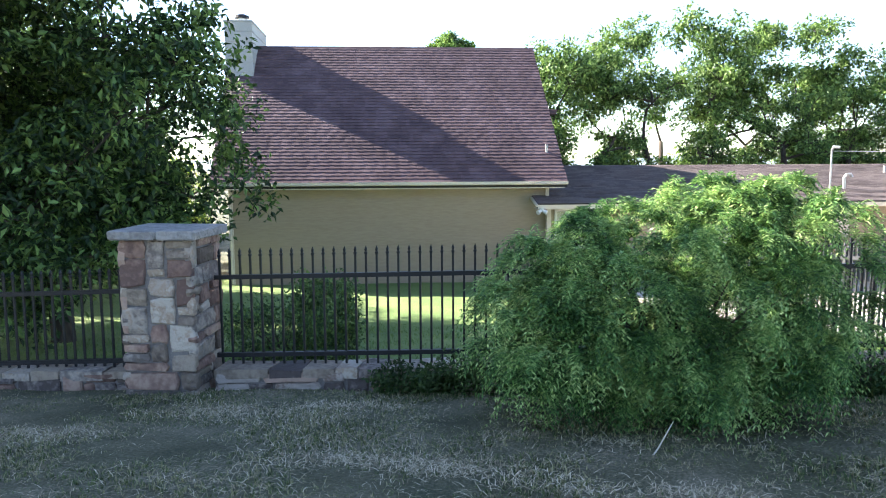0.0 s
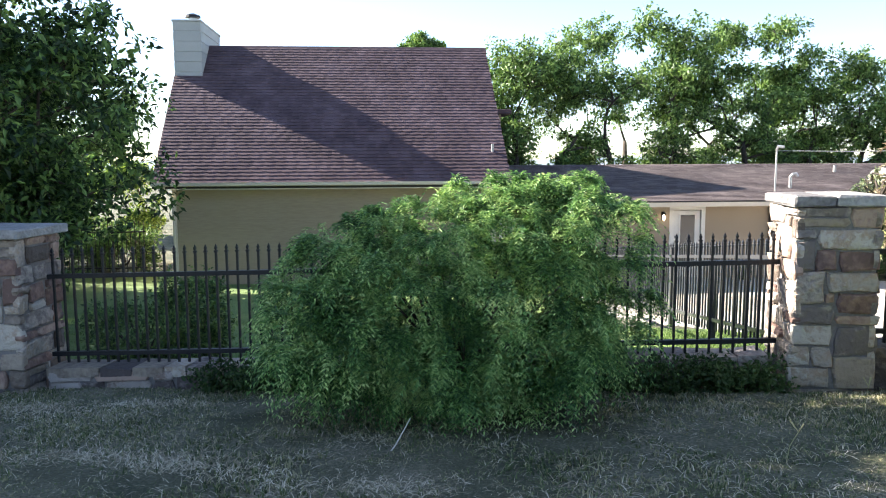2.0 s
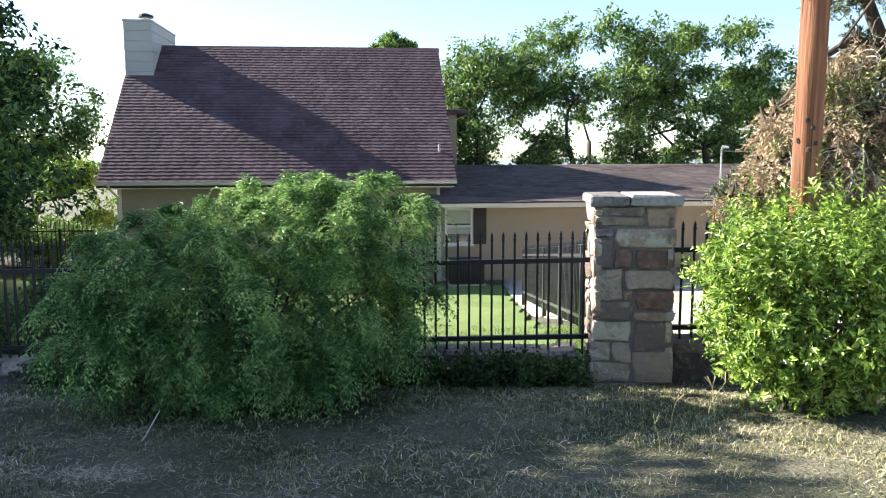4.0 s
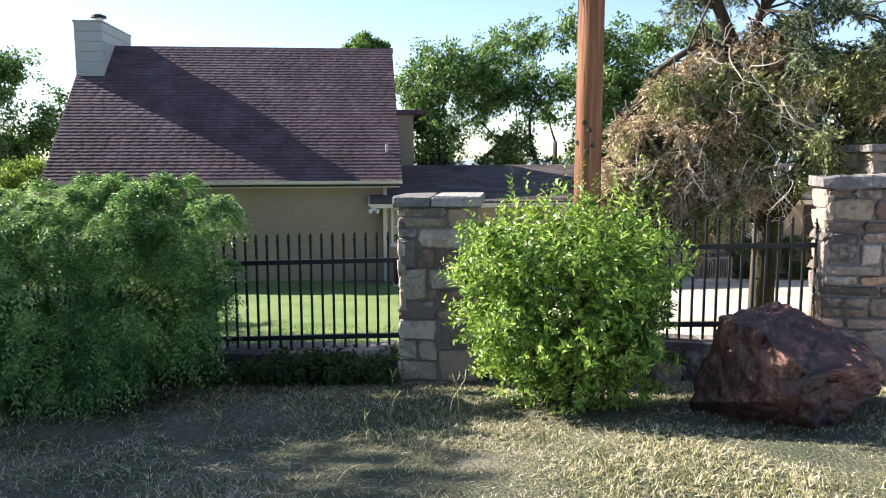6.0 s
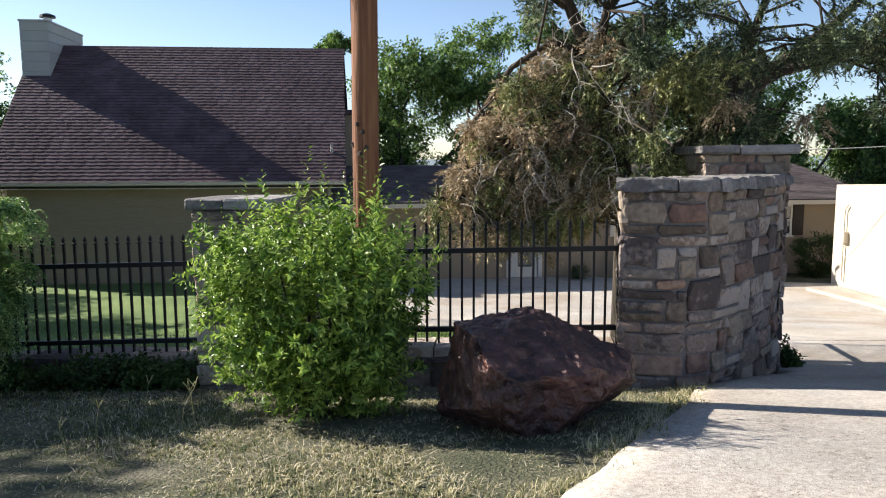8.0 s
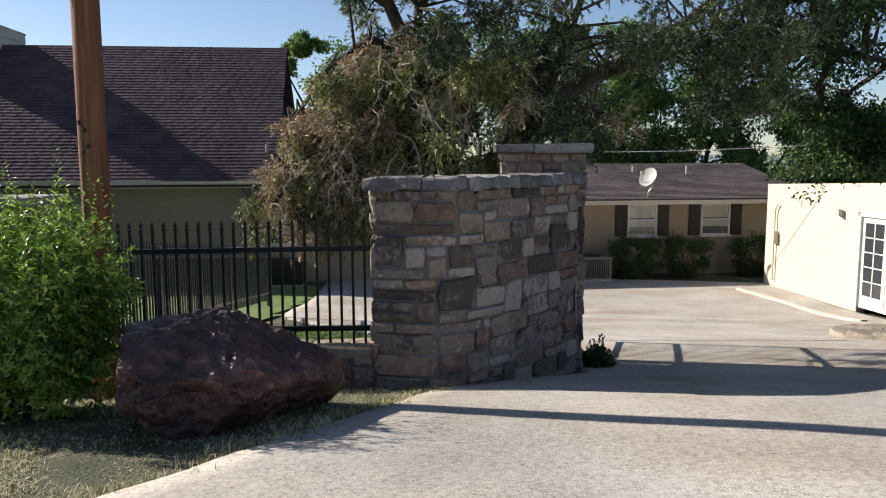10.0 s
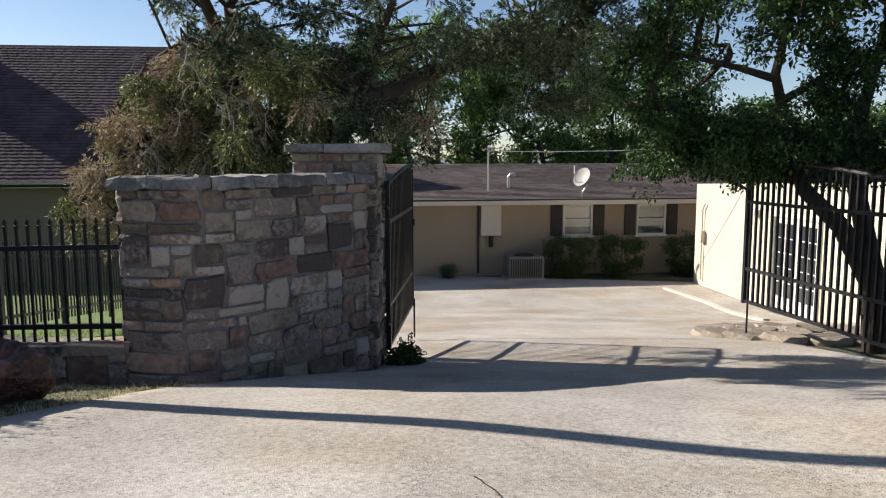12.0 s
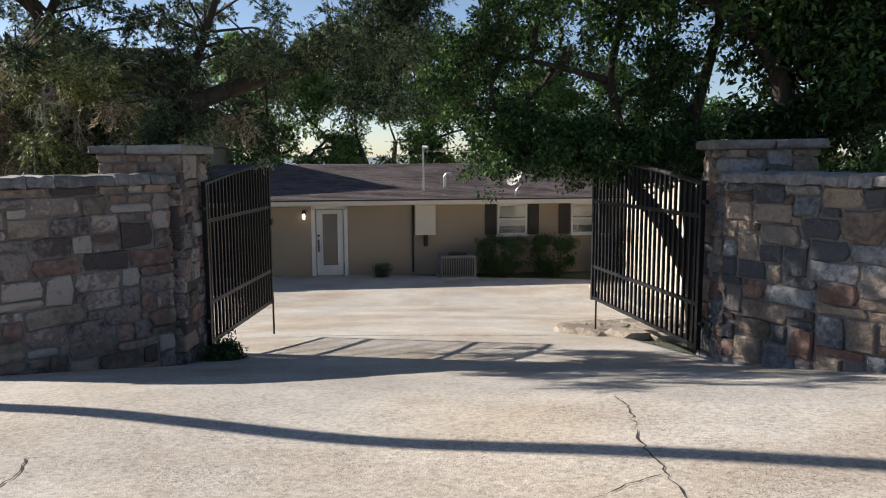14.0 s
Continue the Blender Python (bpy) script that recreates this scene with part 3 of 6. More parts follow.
def fence_panel(a, b, low, top, foot, tip, spacing, label, group, posts=(), post_h=0.0, paint=None):
    """Two rails and spear-pointed pickets between plan points a and b. low, top, foot, tip: heights at both ends."""
    a, b = Vector((*a, 0)), Vector((*b, 0))
    length = (b - a).length
    u = (b - a) / length
    yaw = math.degrees(math.atan2(u.y, u.x))
    t = thing("iron_fence", pose(a.x, a.y, 0, 0, 0, yaw), label, "fence", group)
    lerp = lambda pair, s: pair[0] + (pair[1] - pair[0]) * s / length
    for pair in (low, top):
        bm = bmesh.new()
        c = [bm.verts.new((s, y, lerp(pair, s) + z)) for s in (0, length) for y, z in ((-0.02, -0.018), (0.02, -0.018), (0.02, 0.018), (-0.02, 0.018))]
        for f in ((0, 1, 2, 3), (7, 6, 5, 4), (0, 4, 5, 1), (1, 5, 6, 2), (2, 6, 7, 3), (3, 7, 4, 0)):
            bm.faces.new([c[i] for i in f])
        bmesh.ops.recalc_face_normals(bm, faces=bm.faces)
        part("rail", bm, paint or M_IRON, t)
    h = (tip[0] + tip[1] - foot[0] - foot[1]) / 2
    me = picket_mesh(h, paint=paint)
    n = int(length / spacing)
    for i in range(n):
        s = (i + 0.5) * length / n
        link_mesh("picket", me, None, t, m=pose(s, 0, lerp(tip, s) - h))
    for s in posts:
        bm = box(-0.03, -0.03, lerp(foot, s) - 0.1, 0.03, 0.03, lerp(top, s) + post_h)
        box(-0.036, -0.036, lerp(top, s) + post_h, 0.036, 0.036, lerp(top, s) + post_h + 0.02, bm=bm)
        part("post", bm, paint or M_IRON, t, m=pose(s, 0, 0))
    return t


FG = "panels of the front fence"
P = lambda s: fence_xy(s).to_tuple()[:2]
fence_panel(P(-11.0), P(-6.40), (-0.20, 0.02), (0.42, 0.62), (-0.28, -0.08), (0.62, 0.82), 0.087, "black iron picket fence on a low stone wall in tree shade", FG, (2.0,), 0.05)
fence_panel(P(-5.78), P(0.06), (0.08, 0.32), (0.74, 0.92), (-0.03, 0.21), (0.98, 1.15), 0.088, "black iron picket fence with spear points on a low stone wall", FG)
fence_panel(P(0.62), P(3.18), (0.40, 0.47), (1.00, 1.06), (0.30, 0.34), (1.22, 1.28), 0.088, "black iron picket fence beside the curved stone wall", FG)
sa, sb = (3.02, 6.5), (1.35, 14.3)
fence_panel(sa, sb, (0.22, -0.80), (0.92, -0.10), (0.12, -0.95), (1.10, 0.06), 0.088, "dark iron side fence, paled for sun glare, running back from a pillar", "side fence", (0.3, 2.3, 3.75, 5.2, 7.9), 0.10, M_IRON_GLARE)


# ---- the houses ----
H = pose(-10.19, 17.75, 0, 0, 0, 17)        # local x along the eaves, y towards the ridge


def slope_shingles(parent, quad, exposure, tab, mat_piece, mat_field, pieces, seed):
    """Courses of three-tab shingles on a roof plane given by its corners: eave left, eave right, ridge right, ridge left."""
    rnd = random.Random(seed)
    a, b, c, d = (Vector(p) for p in quad)
    run = (((d - a) + (c - b)) / 2).length
    n = int(run / exposure)
    nrm = (b - a).cross(d - a).normalized()
    up = ((d + c) / 2 - (a + b) / 2).normalized()
    V, F, made = [], [], 0
    for j in range(n):
        f0 = j / n
        l, r = a.lerp(d, f0), b.lerp(c, f0)
        w = (r - l).length
        e = (r - l) / w
        x = -rnd.uniform(0, tab * 2)
        tooth = rnd.random() < 0.5
        while x < w:
            tooth = not tooth
            x0, x1 = max(0, x), min(w, x + tab * (rnd.uniform(0.45, 0.75) if not tooth else rnd.uniform(0.9, 1.5)))
            x = x + tab if x1 == w else x1
            if x1 - x0 < 0.03:
                continue
            drop, th = (rnd.uniform(-0.004, 0.0), rnd.uniform(0.0225, 0.0245)) if tooth else (rnd.uniform(0.012, 0.018), rnd.uniform(0.0185, 0.0205))
            o = l + up * drop
            lower, upper = o, o + up * (run / n + 0.03)
            q = [lower + e * x0, lower + e * x1, upper + e * x1, upper + e * x0]
            vs = [p + nrm * 0.003 for p in q[:2]] + [q[0] + nrm * th, q[1] + nrm * th, q[2] + nrm * 0.004, q[3] + nrm * 0.004]
            fs = [(0, 1, 3, 2), (2, 3, 4, 5)]
            if made < pieces:
                link_mesh("shingle", raw_mesh("shingle", vs, fs), mat_piece, parent)
                made += 1
            else:
                k = len(V)
                V += vs
                F += [tuple(i + k for i in q2) for q2 in fs]
    link_mesh("shingle_field", raw_mesh("shingle_field", V, F), mat_field, parent, kind="stuff")


def house():
    t = thing("house", H, "tan lap-sided house with a steep brown shingle roof", "house")
    ev, rg, back, run = 1.10, 5.26, 8.9, 4.45
    part("wall", box(0.47, 0.37, -2.2, 9.05, back - 0.4, 1.06), M_SIDING, t)
    for x in (0.47, 8.90):                                # gables
        part("gable_wall", prism([(0.37, 1.02), (back - 0.4, 1.02), (4.45, 5.0)], x, x + 0.15), M_SIDING, t, m=Matrix(((0, 1, 0, 0), (1, 0, 0, 0), (0, 0, 1, 0), (0, 0, 0, 1))))
    z = -1.75
    while z < 0.6:                                        # lap siding boards
        bm = bmesh.new()
        c = [bm.verts.new(p) for p in ((0.46, 0.345, z), (9.06, 0.345, z), (9.06, 0.36, z + 0.41), (0.46, 0.36, z + 0.41), (0.46, 0.37, z), (9.06, 0.37, z))]
        bm.faces.new(c[:4])
        bm.faces.new((c[0], c[4], c[5], c[1]))
        part("siding_board", bm, M_SIDING, t)
        z += 0.40
    for x in (0.42, 9.0):
        part("corner_trim", box(x, 0.325, -1.8, x + 0.09, 0.42, 1.0), M_TRIM, t)
    # roof deck: two slopes with thickness
    L0, L1, R0, R1 = 0.0, -0.20, 9.52, 9.42
    bm = bmesh.new()
    th = 0.14
    top = [bm.verts.new(p) for p in ((L0, 0, ev), (R0, 0, ev), (R1, run, rg), (L1, run, rg), (L0, back, ev), (R0, back, ev))]
    bot = [bm.verts.new((v.co.x, v.co.y, v.co.z - th)) for v in top]
    bm.faces.new((top[0], top[1], top[2], top[3]))
    bm.faces.new((top[3], top[2], top[5], top[4]))
    bm.faces.new((bot[3], bot[2], bot[1], bot[0]))
    bm.faces.new((bot[4], bot[5], bot[2], bot[3]))
    for i, j in ((0, 1), (1, 2), (2, 5), (5, 4), (4, 3), (3, 0)):
        bm.faces.new((bot[i], bot[j], top[j], top[i]))
    bmesh.ops.recalc_face_normals(bm, faces=bm.faces)
    roof = part("roof", bm, M_DECK, t, "brown asphalt shingle gable roof")
    slope_shingles(roof, ((L0, -0.03, ev + 0.0), (R0, -0.03, ev), (R1, run, rg), (L1, run, rg)), 0.135, 0.18, M_SHINGLE, M_SHINGLE_J, 290, 5)
    part("ridge_cap", prism([(run - 0.16, rg - 0.13), (run, rg + 0.03), (run + 0.16, rg - 0.13), (run, rg + 0.0)], L1 - 0.02, R1 + 0.02), M_SHINGLE_J, roof, m=Matrix(((0, 1, 0, 0), (1, 0, 0, 0), (0, 0, 1, 0), (0, 0, 0, 1))))
    gut = bmesh.new()                                      # gutter: an open trough
    pts = [(-0.13, 0.02), (-0.12, -0.06), (-0.04, -0.08), (0.0, -0.02), (0.02, 0.0)]
    ra = [gut.verts.new((L0, y, ev + z)) for y, z in pts]
    rb = [gut.verts.new((R0, y, ev + z)) for y, z in pts]
    for i in range(len(pts) - 1):
        gut.faces.new((ra[i], rb[i], rb[i + 1], ra[i + 1]))
    part("gutter", gut, M_TRIM, t, "pale painted metal gutter")
    part("soffit", box(0.05, 0.0, ev - 0.17, 9.45, 0.37, ev - 0.145), M_TRIM, t)
    part("downspout", tube([(0.30, -0.05, ev - 0.06), (0.33, 0.12, ev - 0.22), (0.45, 0.27, ev - 0.40), (0.45, 0.29, -1.6)], [0.035] * 4, 6), M_TRIM, t, "pale painted downspout")
    # chimney
    ch = part("chimney", box(-0.12, 3.35, 3.9, 0.66, 6.1, 5.84, 0.01), M_GREY, t, "grey boarded chimney chase")
    for i in range(6):
        z = 4.05 + i * 0.30
        part("chimney_board", box(-0.14, 3.33, z, 0.68, 6.12, z + 0.285, 0.006), M_GREY, ch)
    part("chimney_cap", box(-0.17, 3.31, 5.82, 0.70, 6.14, 5.88, 0.01), M_GREY, ch)
    part("flue", tube([(0.15, 4.7, 5.85), (0.15, 4.7, 6.16)], [0.13, 0.13], 12), M_METAL, ch, "round metal flue")
    part("flue_cap", tube([(0.15, 4.7, 6.17), (0.15, 4.7, 6.24), (0.15, 4.7, 6.30)], [0.24, 0.23, 0.08], 12), M_IRON, ch, "dark flue cap")
    part("vent_pipe", tube([(9.12, 0.83, 1.7), (9.12, 0.83, 2.12)], [0.035, 0.035], 8), M_GREY, t, "grey roof vent pipe")
    # rear dormer end beyond the ridge
    part("rear_wing", box(6.0, 6.0, -2, 10.2, 11.5, 3.25), M_SIDING, t, "tan rear wing wall")
    part("rear_roof", box(5.8, 5.8, 3.25, 10.55, 11.8, 3.42, 0.02), M_SHINGLE_J, t)
    return t


house()


def window_unit(parent, x0, z0, x1, z1, y):
    """A window: frame, sashes, panes and sill, on a wall that faces -y."""
    w = part("window", box(x0, y - 0.03, z0, x1, y + 0.03, z0 + 0.05), M_WHITE, parent, "white sash window")
    fr = bmesh.new()
    for a in ((x0, z0, x0 + 0.06, z1), (x1 - 0.06, z0, x1, z1), (x0, z1 - 0.06, x1, z1), (x0, (z0 + z1) / 2 - 0.025, x1, (z0 + z1) / 2 + 0.025)):
        box(a[0], y - 0.05, a[1], a[2], y + 0.04, a[3], bm=fr)
    part("window_frame", fr, M_WHITE, w)
    part("window_sill", box(x0 - 0.04, y - 0.10, z0 - 0.05, x1 + 0.04, y + 0.02, z0), M_WHITE, w)
    for a, b in ((z0 + 0.05, (z0 + z1) / 2 - 0.025), ((z0 + z1) / 2 + 0.025, z1 - 0.06)):
        pane = part("pane", box(x0 + 0.06, y - 0.034, a, x1 - 0.06, y - 0.029, b), M_PANE, w, "clear reflecting glass")
        pane.visible_shadow = False
        part("blind", box(x0 + 0.065, y - 0.018, a + (b - a) * (0.55 if a == z0 + 0.05 else 0.12), x1 - 0.065, y - 0.013, b), M_TRIM, w, "pale roller blind behind the glass")
        # dark sheet stands in for the unlit room behind the glass
        part("room_shade", box(x0 + 0.06, y - 0.010, a, x1 - 0.06, y - 0.004, b), M_SHUTTER, w)
    return w


def wing():
    t = thing("house_wing", H, "low beige ranch wing with a shallow shingle roof", "house")
    W, G0 = 0.1, -2.3
    ev, rg, ve, vr = 0.53, 1.49, -0.45, 4.2
    # front wall with door and window openings: panels between the openings
    xs = [(9.0, 9.24), (9.93, 14.08), (15.0, 19.46), (20.27, 21.68), (22.5, 24.6)]
    for a, b in xs:
        part("wall", box(a, W, G0, b, W + 0.2, 0.55), M_WING, t)
    part("wall", box(14.08, W, 0.30, 15.0, W + 0.2, 0.55), M_WING, t)
    for a, b in ((9.24, 9.93), (19.46, 20.27), (21.68, 22.5)):
        part("wall", box(a, W, G0, b, W + 0.2, -0.56), M_WING, t)
        part("wall", box(a, W, 0.33, b, W + 0.2, 0.55), M_WING, t)
    part("back_wall", box(9.0, 8.0, G0, 24.6, 8.2, 0.55), M_WING, t)
    part("side_wall", box(24.4, W + 0.2, G0, 24.6, 8.0, 0.55), M_WING, t)
    part("ceiling_panel", box(9.0, W + 0.2, 0.5, 24.4, 8.0, 0.54), M_TRIM, t)
    part("inner_floor", box(9.0, W + 0.2, G0, 24.4, 8.0, -1.7), M_TRIM, t)
    part("partition", box(9.0, 3.0, -1.7, 24.4, 3.1, 0.5), M_TRIM, t)
    x0, x1, bk = 8.62, 25.0, 8.85
    bm = bmesh.new()
    top = [bm.verts.new(p) for p in ((x0, ve, ev), (x1, ve, ev), (x1, vr, rg), (x0, vr, rg), (x0, bk, ev), (x1, bk, ev))]
    bot = [bm.verts.new((v.co.x, v.co.y, v.co.z - 0.13)) for v in top]
    bm.faces.new((top[0], top[1], top[2], top[3]))
    bm.faces.new((top[3], top[2], top[5], top[4]))
    bm.faces.new((bot[3], bot[2], bot[1], bot[0]))
    bm.faces.new((bot[4], bot[5], bot[2], bot[3]))
    for i, j in ((0, 1), (1, 2), (2, 5), (5, 4), (4, 3), (3, 0)):
        bm.faces.new((bot[i], bot[j], top[j], top[i]))
    bmesh.ops.recalc_face_normals(bm, faces=bm.faces)
    roof = part("roof", bm, M_DECK, t, "grey-brown shallow shingle roof")
    slope_shingles(roof, ((x0, ve - 0.02, ev), (x1, ve - 0.02, ev), (x1, vr, rg), (x0, vr, rg)), 0.14, 0.3, M_SHINGLE_W, M_SHINGLE_W, 200, 8)
    part("fascia", box(x0, ve - 0.035, ev - 0.13, x1, ve - 0.005, ev - 0.02), M_TRIM, t, "cream painted fascia board")
    part("drip_edge", box(x0, ve - 0.05, ev - 0.022, x1, ve - 0.03, ev + 0.006), M_IRON, t)
    part("soffit", box(x0, ve, ev - 0.15, x1, W, ev - 0.132), M_TRIM, t)
    part("rake_board", tube([(x0 - 0.01, ve - 0.02, ev - 0.05), (x0 - 0.01, 0.35, ev + 0.12)], [0.05, 0.05], 4), M_TRIM, t)
    for a, b in ((19.42, 20.31), (21.64, 22.54)):
        window_unit(t, a, -0.56, b, 0.35, W)
        for s in (a - 0.36, b + 0.03):
            sh = part("shutter", box(s, W - 0.045, -0.56, s + 0.33, W - 0.002, 0.36, 0.006), M_SHUTTER, t, "dark louvred shutter")
            for i in range(12):
                z = -0.5 + i * 0.07
                part("louvre", box(s + 0.04, W - 0.056, z, s + 0.29, W - 0.046, z + 0.045), M_SHUTTER, sh)
    window_unit(t, 9.2, -0.66, 9.97, 0.35, W)
    part("shutter", box(10.01, W - 0.045, -0.66, 10.36, W - 0.002, 0.36, 0.006), M_SHUTTER, t, "dark louvred shutter")
    part("corner_trim", box(8.98, W - 0.03, G0, 9.10, W - 0.002, 0.36), M_TRIM, t)
    # glazed entrance door in its frame
    d = part("door", box(14.16, W + 0.02, -1.66, 14.92, W + 0.065, 0.24, 0.004), M_WHITE, t, "white door with a tall glass pane")
    fr = bmesh.new()
    for a in ((14.02, -1.7, 14.14, 0.36), (14.94, -1.7, 15.05, 0.36), (14.02, 0.26, 15.05, 0.36)):
        box(a[0], W - 0.03, a[1], a[2], W + 0.12, a[3], bm=fr)
    part("door_frame", fr, M_WHITE, d)
    part("pane", box(14.34, W + 0.005, -1.36, 14.76, W + 0.017, 0.12), M_GLASS, d, "dark door glass")
    st = bmesh.new()
    for a in ((14.30, -1.40, 14.34, 0.16), (14.76, -1.40, 14.80, 0.16), (14.30, 0.12, 14.80, 0.16), (14.30, -1.40, 14.80, -1.36)):
        box(a[0], W - 0.005, a[1], a[2], W + 0.02, a[3], bm=st)
    part("glazing_bead", st, M_WHITE, d)
    part("handle", box(14.20, W - 0.04, -0.98, 14.24, W + 0.02, -0.62, 0.008), M_IRON, d, "black door handle set")
    part("deadbolt", tube([(14.22, W + 0.02, -0.5), (14.22, W - 0.03, -0.5)], [0.035, 0.035], 10), M_IRON, d, "black round lock")
    part("threshold", box(14.0, W - 0.25, -1.76, 15.06, W + 0.1, -1.68, 0.01), M_CONCRETE, t)
    lamp = part("wall_lamp", box(13.78, W - 0.05, -0.02, 13.86, W, 0.22, 0.008), M_IRON, t, "black wall lantern, lit")
    part("lantern_cage", tube([(13.82, W - 0.10, 0.21), (13.82, W - 0.10, 0.16), (13.82, W - 0.10, 0.14)], [0.02, 0.06, 0.065], 6), M_IRON, lamp)
    part("bulb", tube([(13.82, W - 0.10, 0.13), (13.82, W - 0.10, 0.06), (13.82, W - 0.10, -0.02)], [0.03, 0.045, 0.03], 8), M_BULB, lamp, "warm glowing bulb")
    part("meter_cabinet", box(16.99, W - 0.16, -0.52, 17.58, W, 0.36, 0.01), M_TRIM, t, "cream painted utility cabinet")
    part("conduit", tube([(16.93, W - 0.05, 0.36), (16.93, W - 0.05, -1.6)], [0.03, 0.03], 8), M_SHUTTER, t)
    part("conduit", tube([(17.3, W - 0.08, -0.52), (17.3, W - 0.08, -0.85)], [0.07, 0.06], 8), M_SHUTTER, t)
    part("antenna_mast", tube([(17.29, 0.5, 0.6), (17.29, 0.5, 1.96)], [0.028, 0.024], 8), M_METAL, t, "thin galvanised service mast")
    part("weatherhead", tube([(17.29, 0.5, 1.92), (17.29, 0.42, 2.02), (17.40, 0.30, 2.0)], [0.035, 0.045, 0.04], 8), M_METAL, t)
    part("service_wire", tube([(17.29, 0.5, 1.90), (18.6, -0.99, 1.86), (20.0, -2.58, 1.87), (21.5, -4.28, 1.94), (24.5, -7.7, 2.15)], [0.009] * 5, 6), M_METAL, t, "thin slack service wire")
    part("gooseneck_vent", tube([(17.97, 0.9, 0.7), (17.97, 0.9, 1.14), (18.02, 0.88, 1.22), (18.12, 0.86, 1.23), (18.16, 0.85, 1.15)], [0.045, 0.045, 0.045, 0.05, 0.05], 8), M_METAL, t, "curved roof vent pipe")
    for x, y in ((22.3, 2.6), (20.6, 2.9)):
        part("vent_pipe", tube([(x, y, 1.0), (x, y, 1.45)], [0.05, 0.05], 8), M_GREY, t)
    return t


wing()


def dish_antenna():
    t = thing("satellite_dish", H @ pose(19.9, -0.2, 0.62), "grey satellite dish on a bent roof arm", "satellite dish")
    part("arm", tube([(0, 0, -0.1), (0.0, -0.05, 0.12), (0.12, -0.12, 0.32)], [0.022, 0.022, 0.022], 8), M_METAL, t)
    bm = bmesh.new()
    axis = Vector((-0.75, -0.45, 0.45)).normalized()
    a = axis.orthogonal().normalized()
    b = axis.cross(a)
    c0 = Vector((0.0, -0.1, 0.5))
    rings = []
    for r in (0.001, 0.10, 0.2, 0.29):
        rings.append([bm.verts.new(c0 + axis * (r * r * 1.1) + (a * math.cos(q) + b * math.sin(q)) * r) for q in [2 * math.pi * k / 20 for k in range(20)]])
    for r0, r1 in zip(rings, rings[1:]):
        for k in range(20):
            bm.faces.new((r0[k], r0[(k + 1) % 20], r1[(k + 1) % 20], r1[k]))
    part("reflector", bm, M_GREY, t, "pale grey dish reflector", smooth=True)
    part("feed_arm", tube([c0 - b * 0.28, c0 + axis * 0.36], [0.012, 0.012], 6), M_METAL, t)
    tip = c0 + axis * 0.36
    part("feed_horn", box(tip.x - 0.05, tip.y - 0.04, tip.z - 0.04, tip.x + 0.05, tip.y + 0.04, tip.z + 0.05, 0.01), M_GREY, t)


dish_antenna()


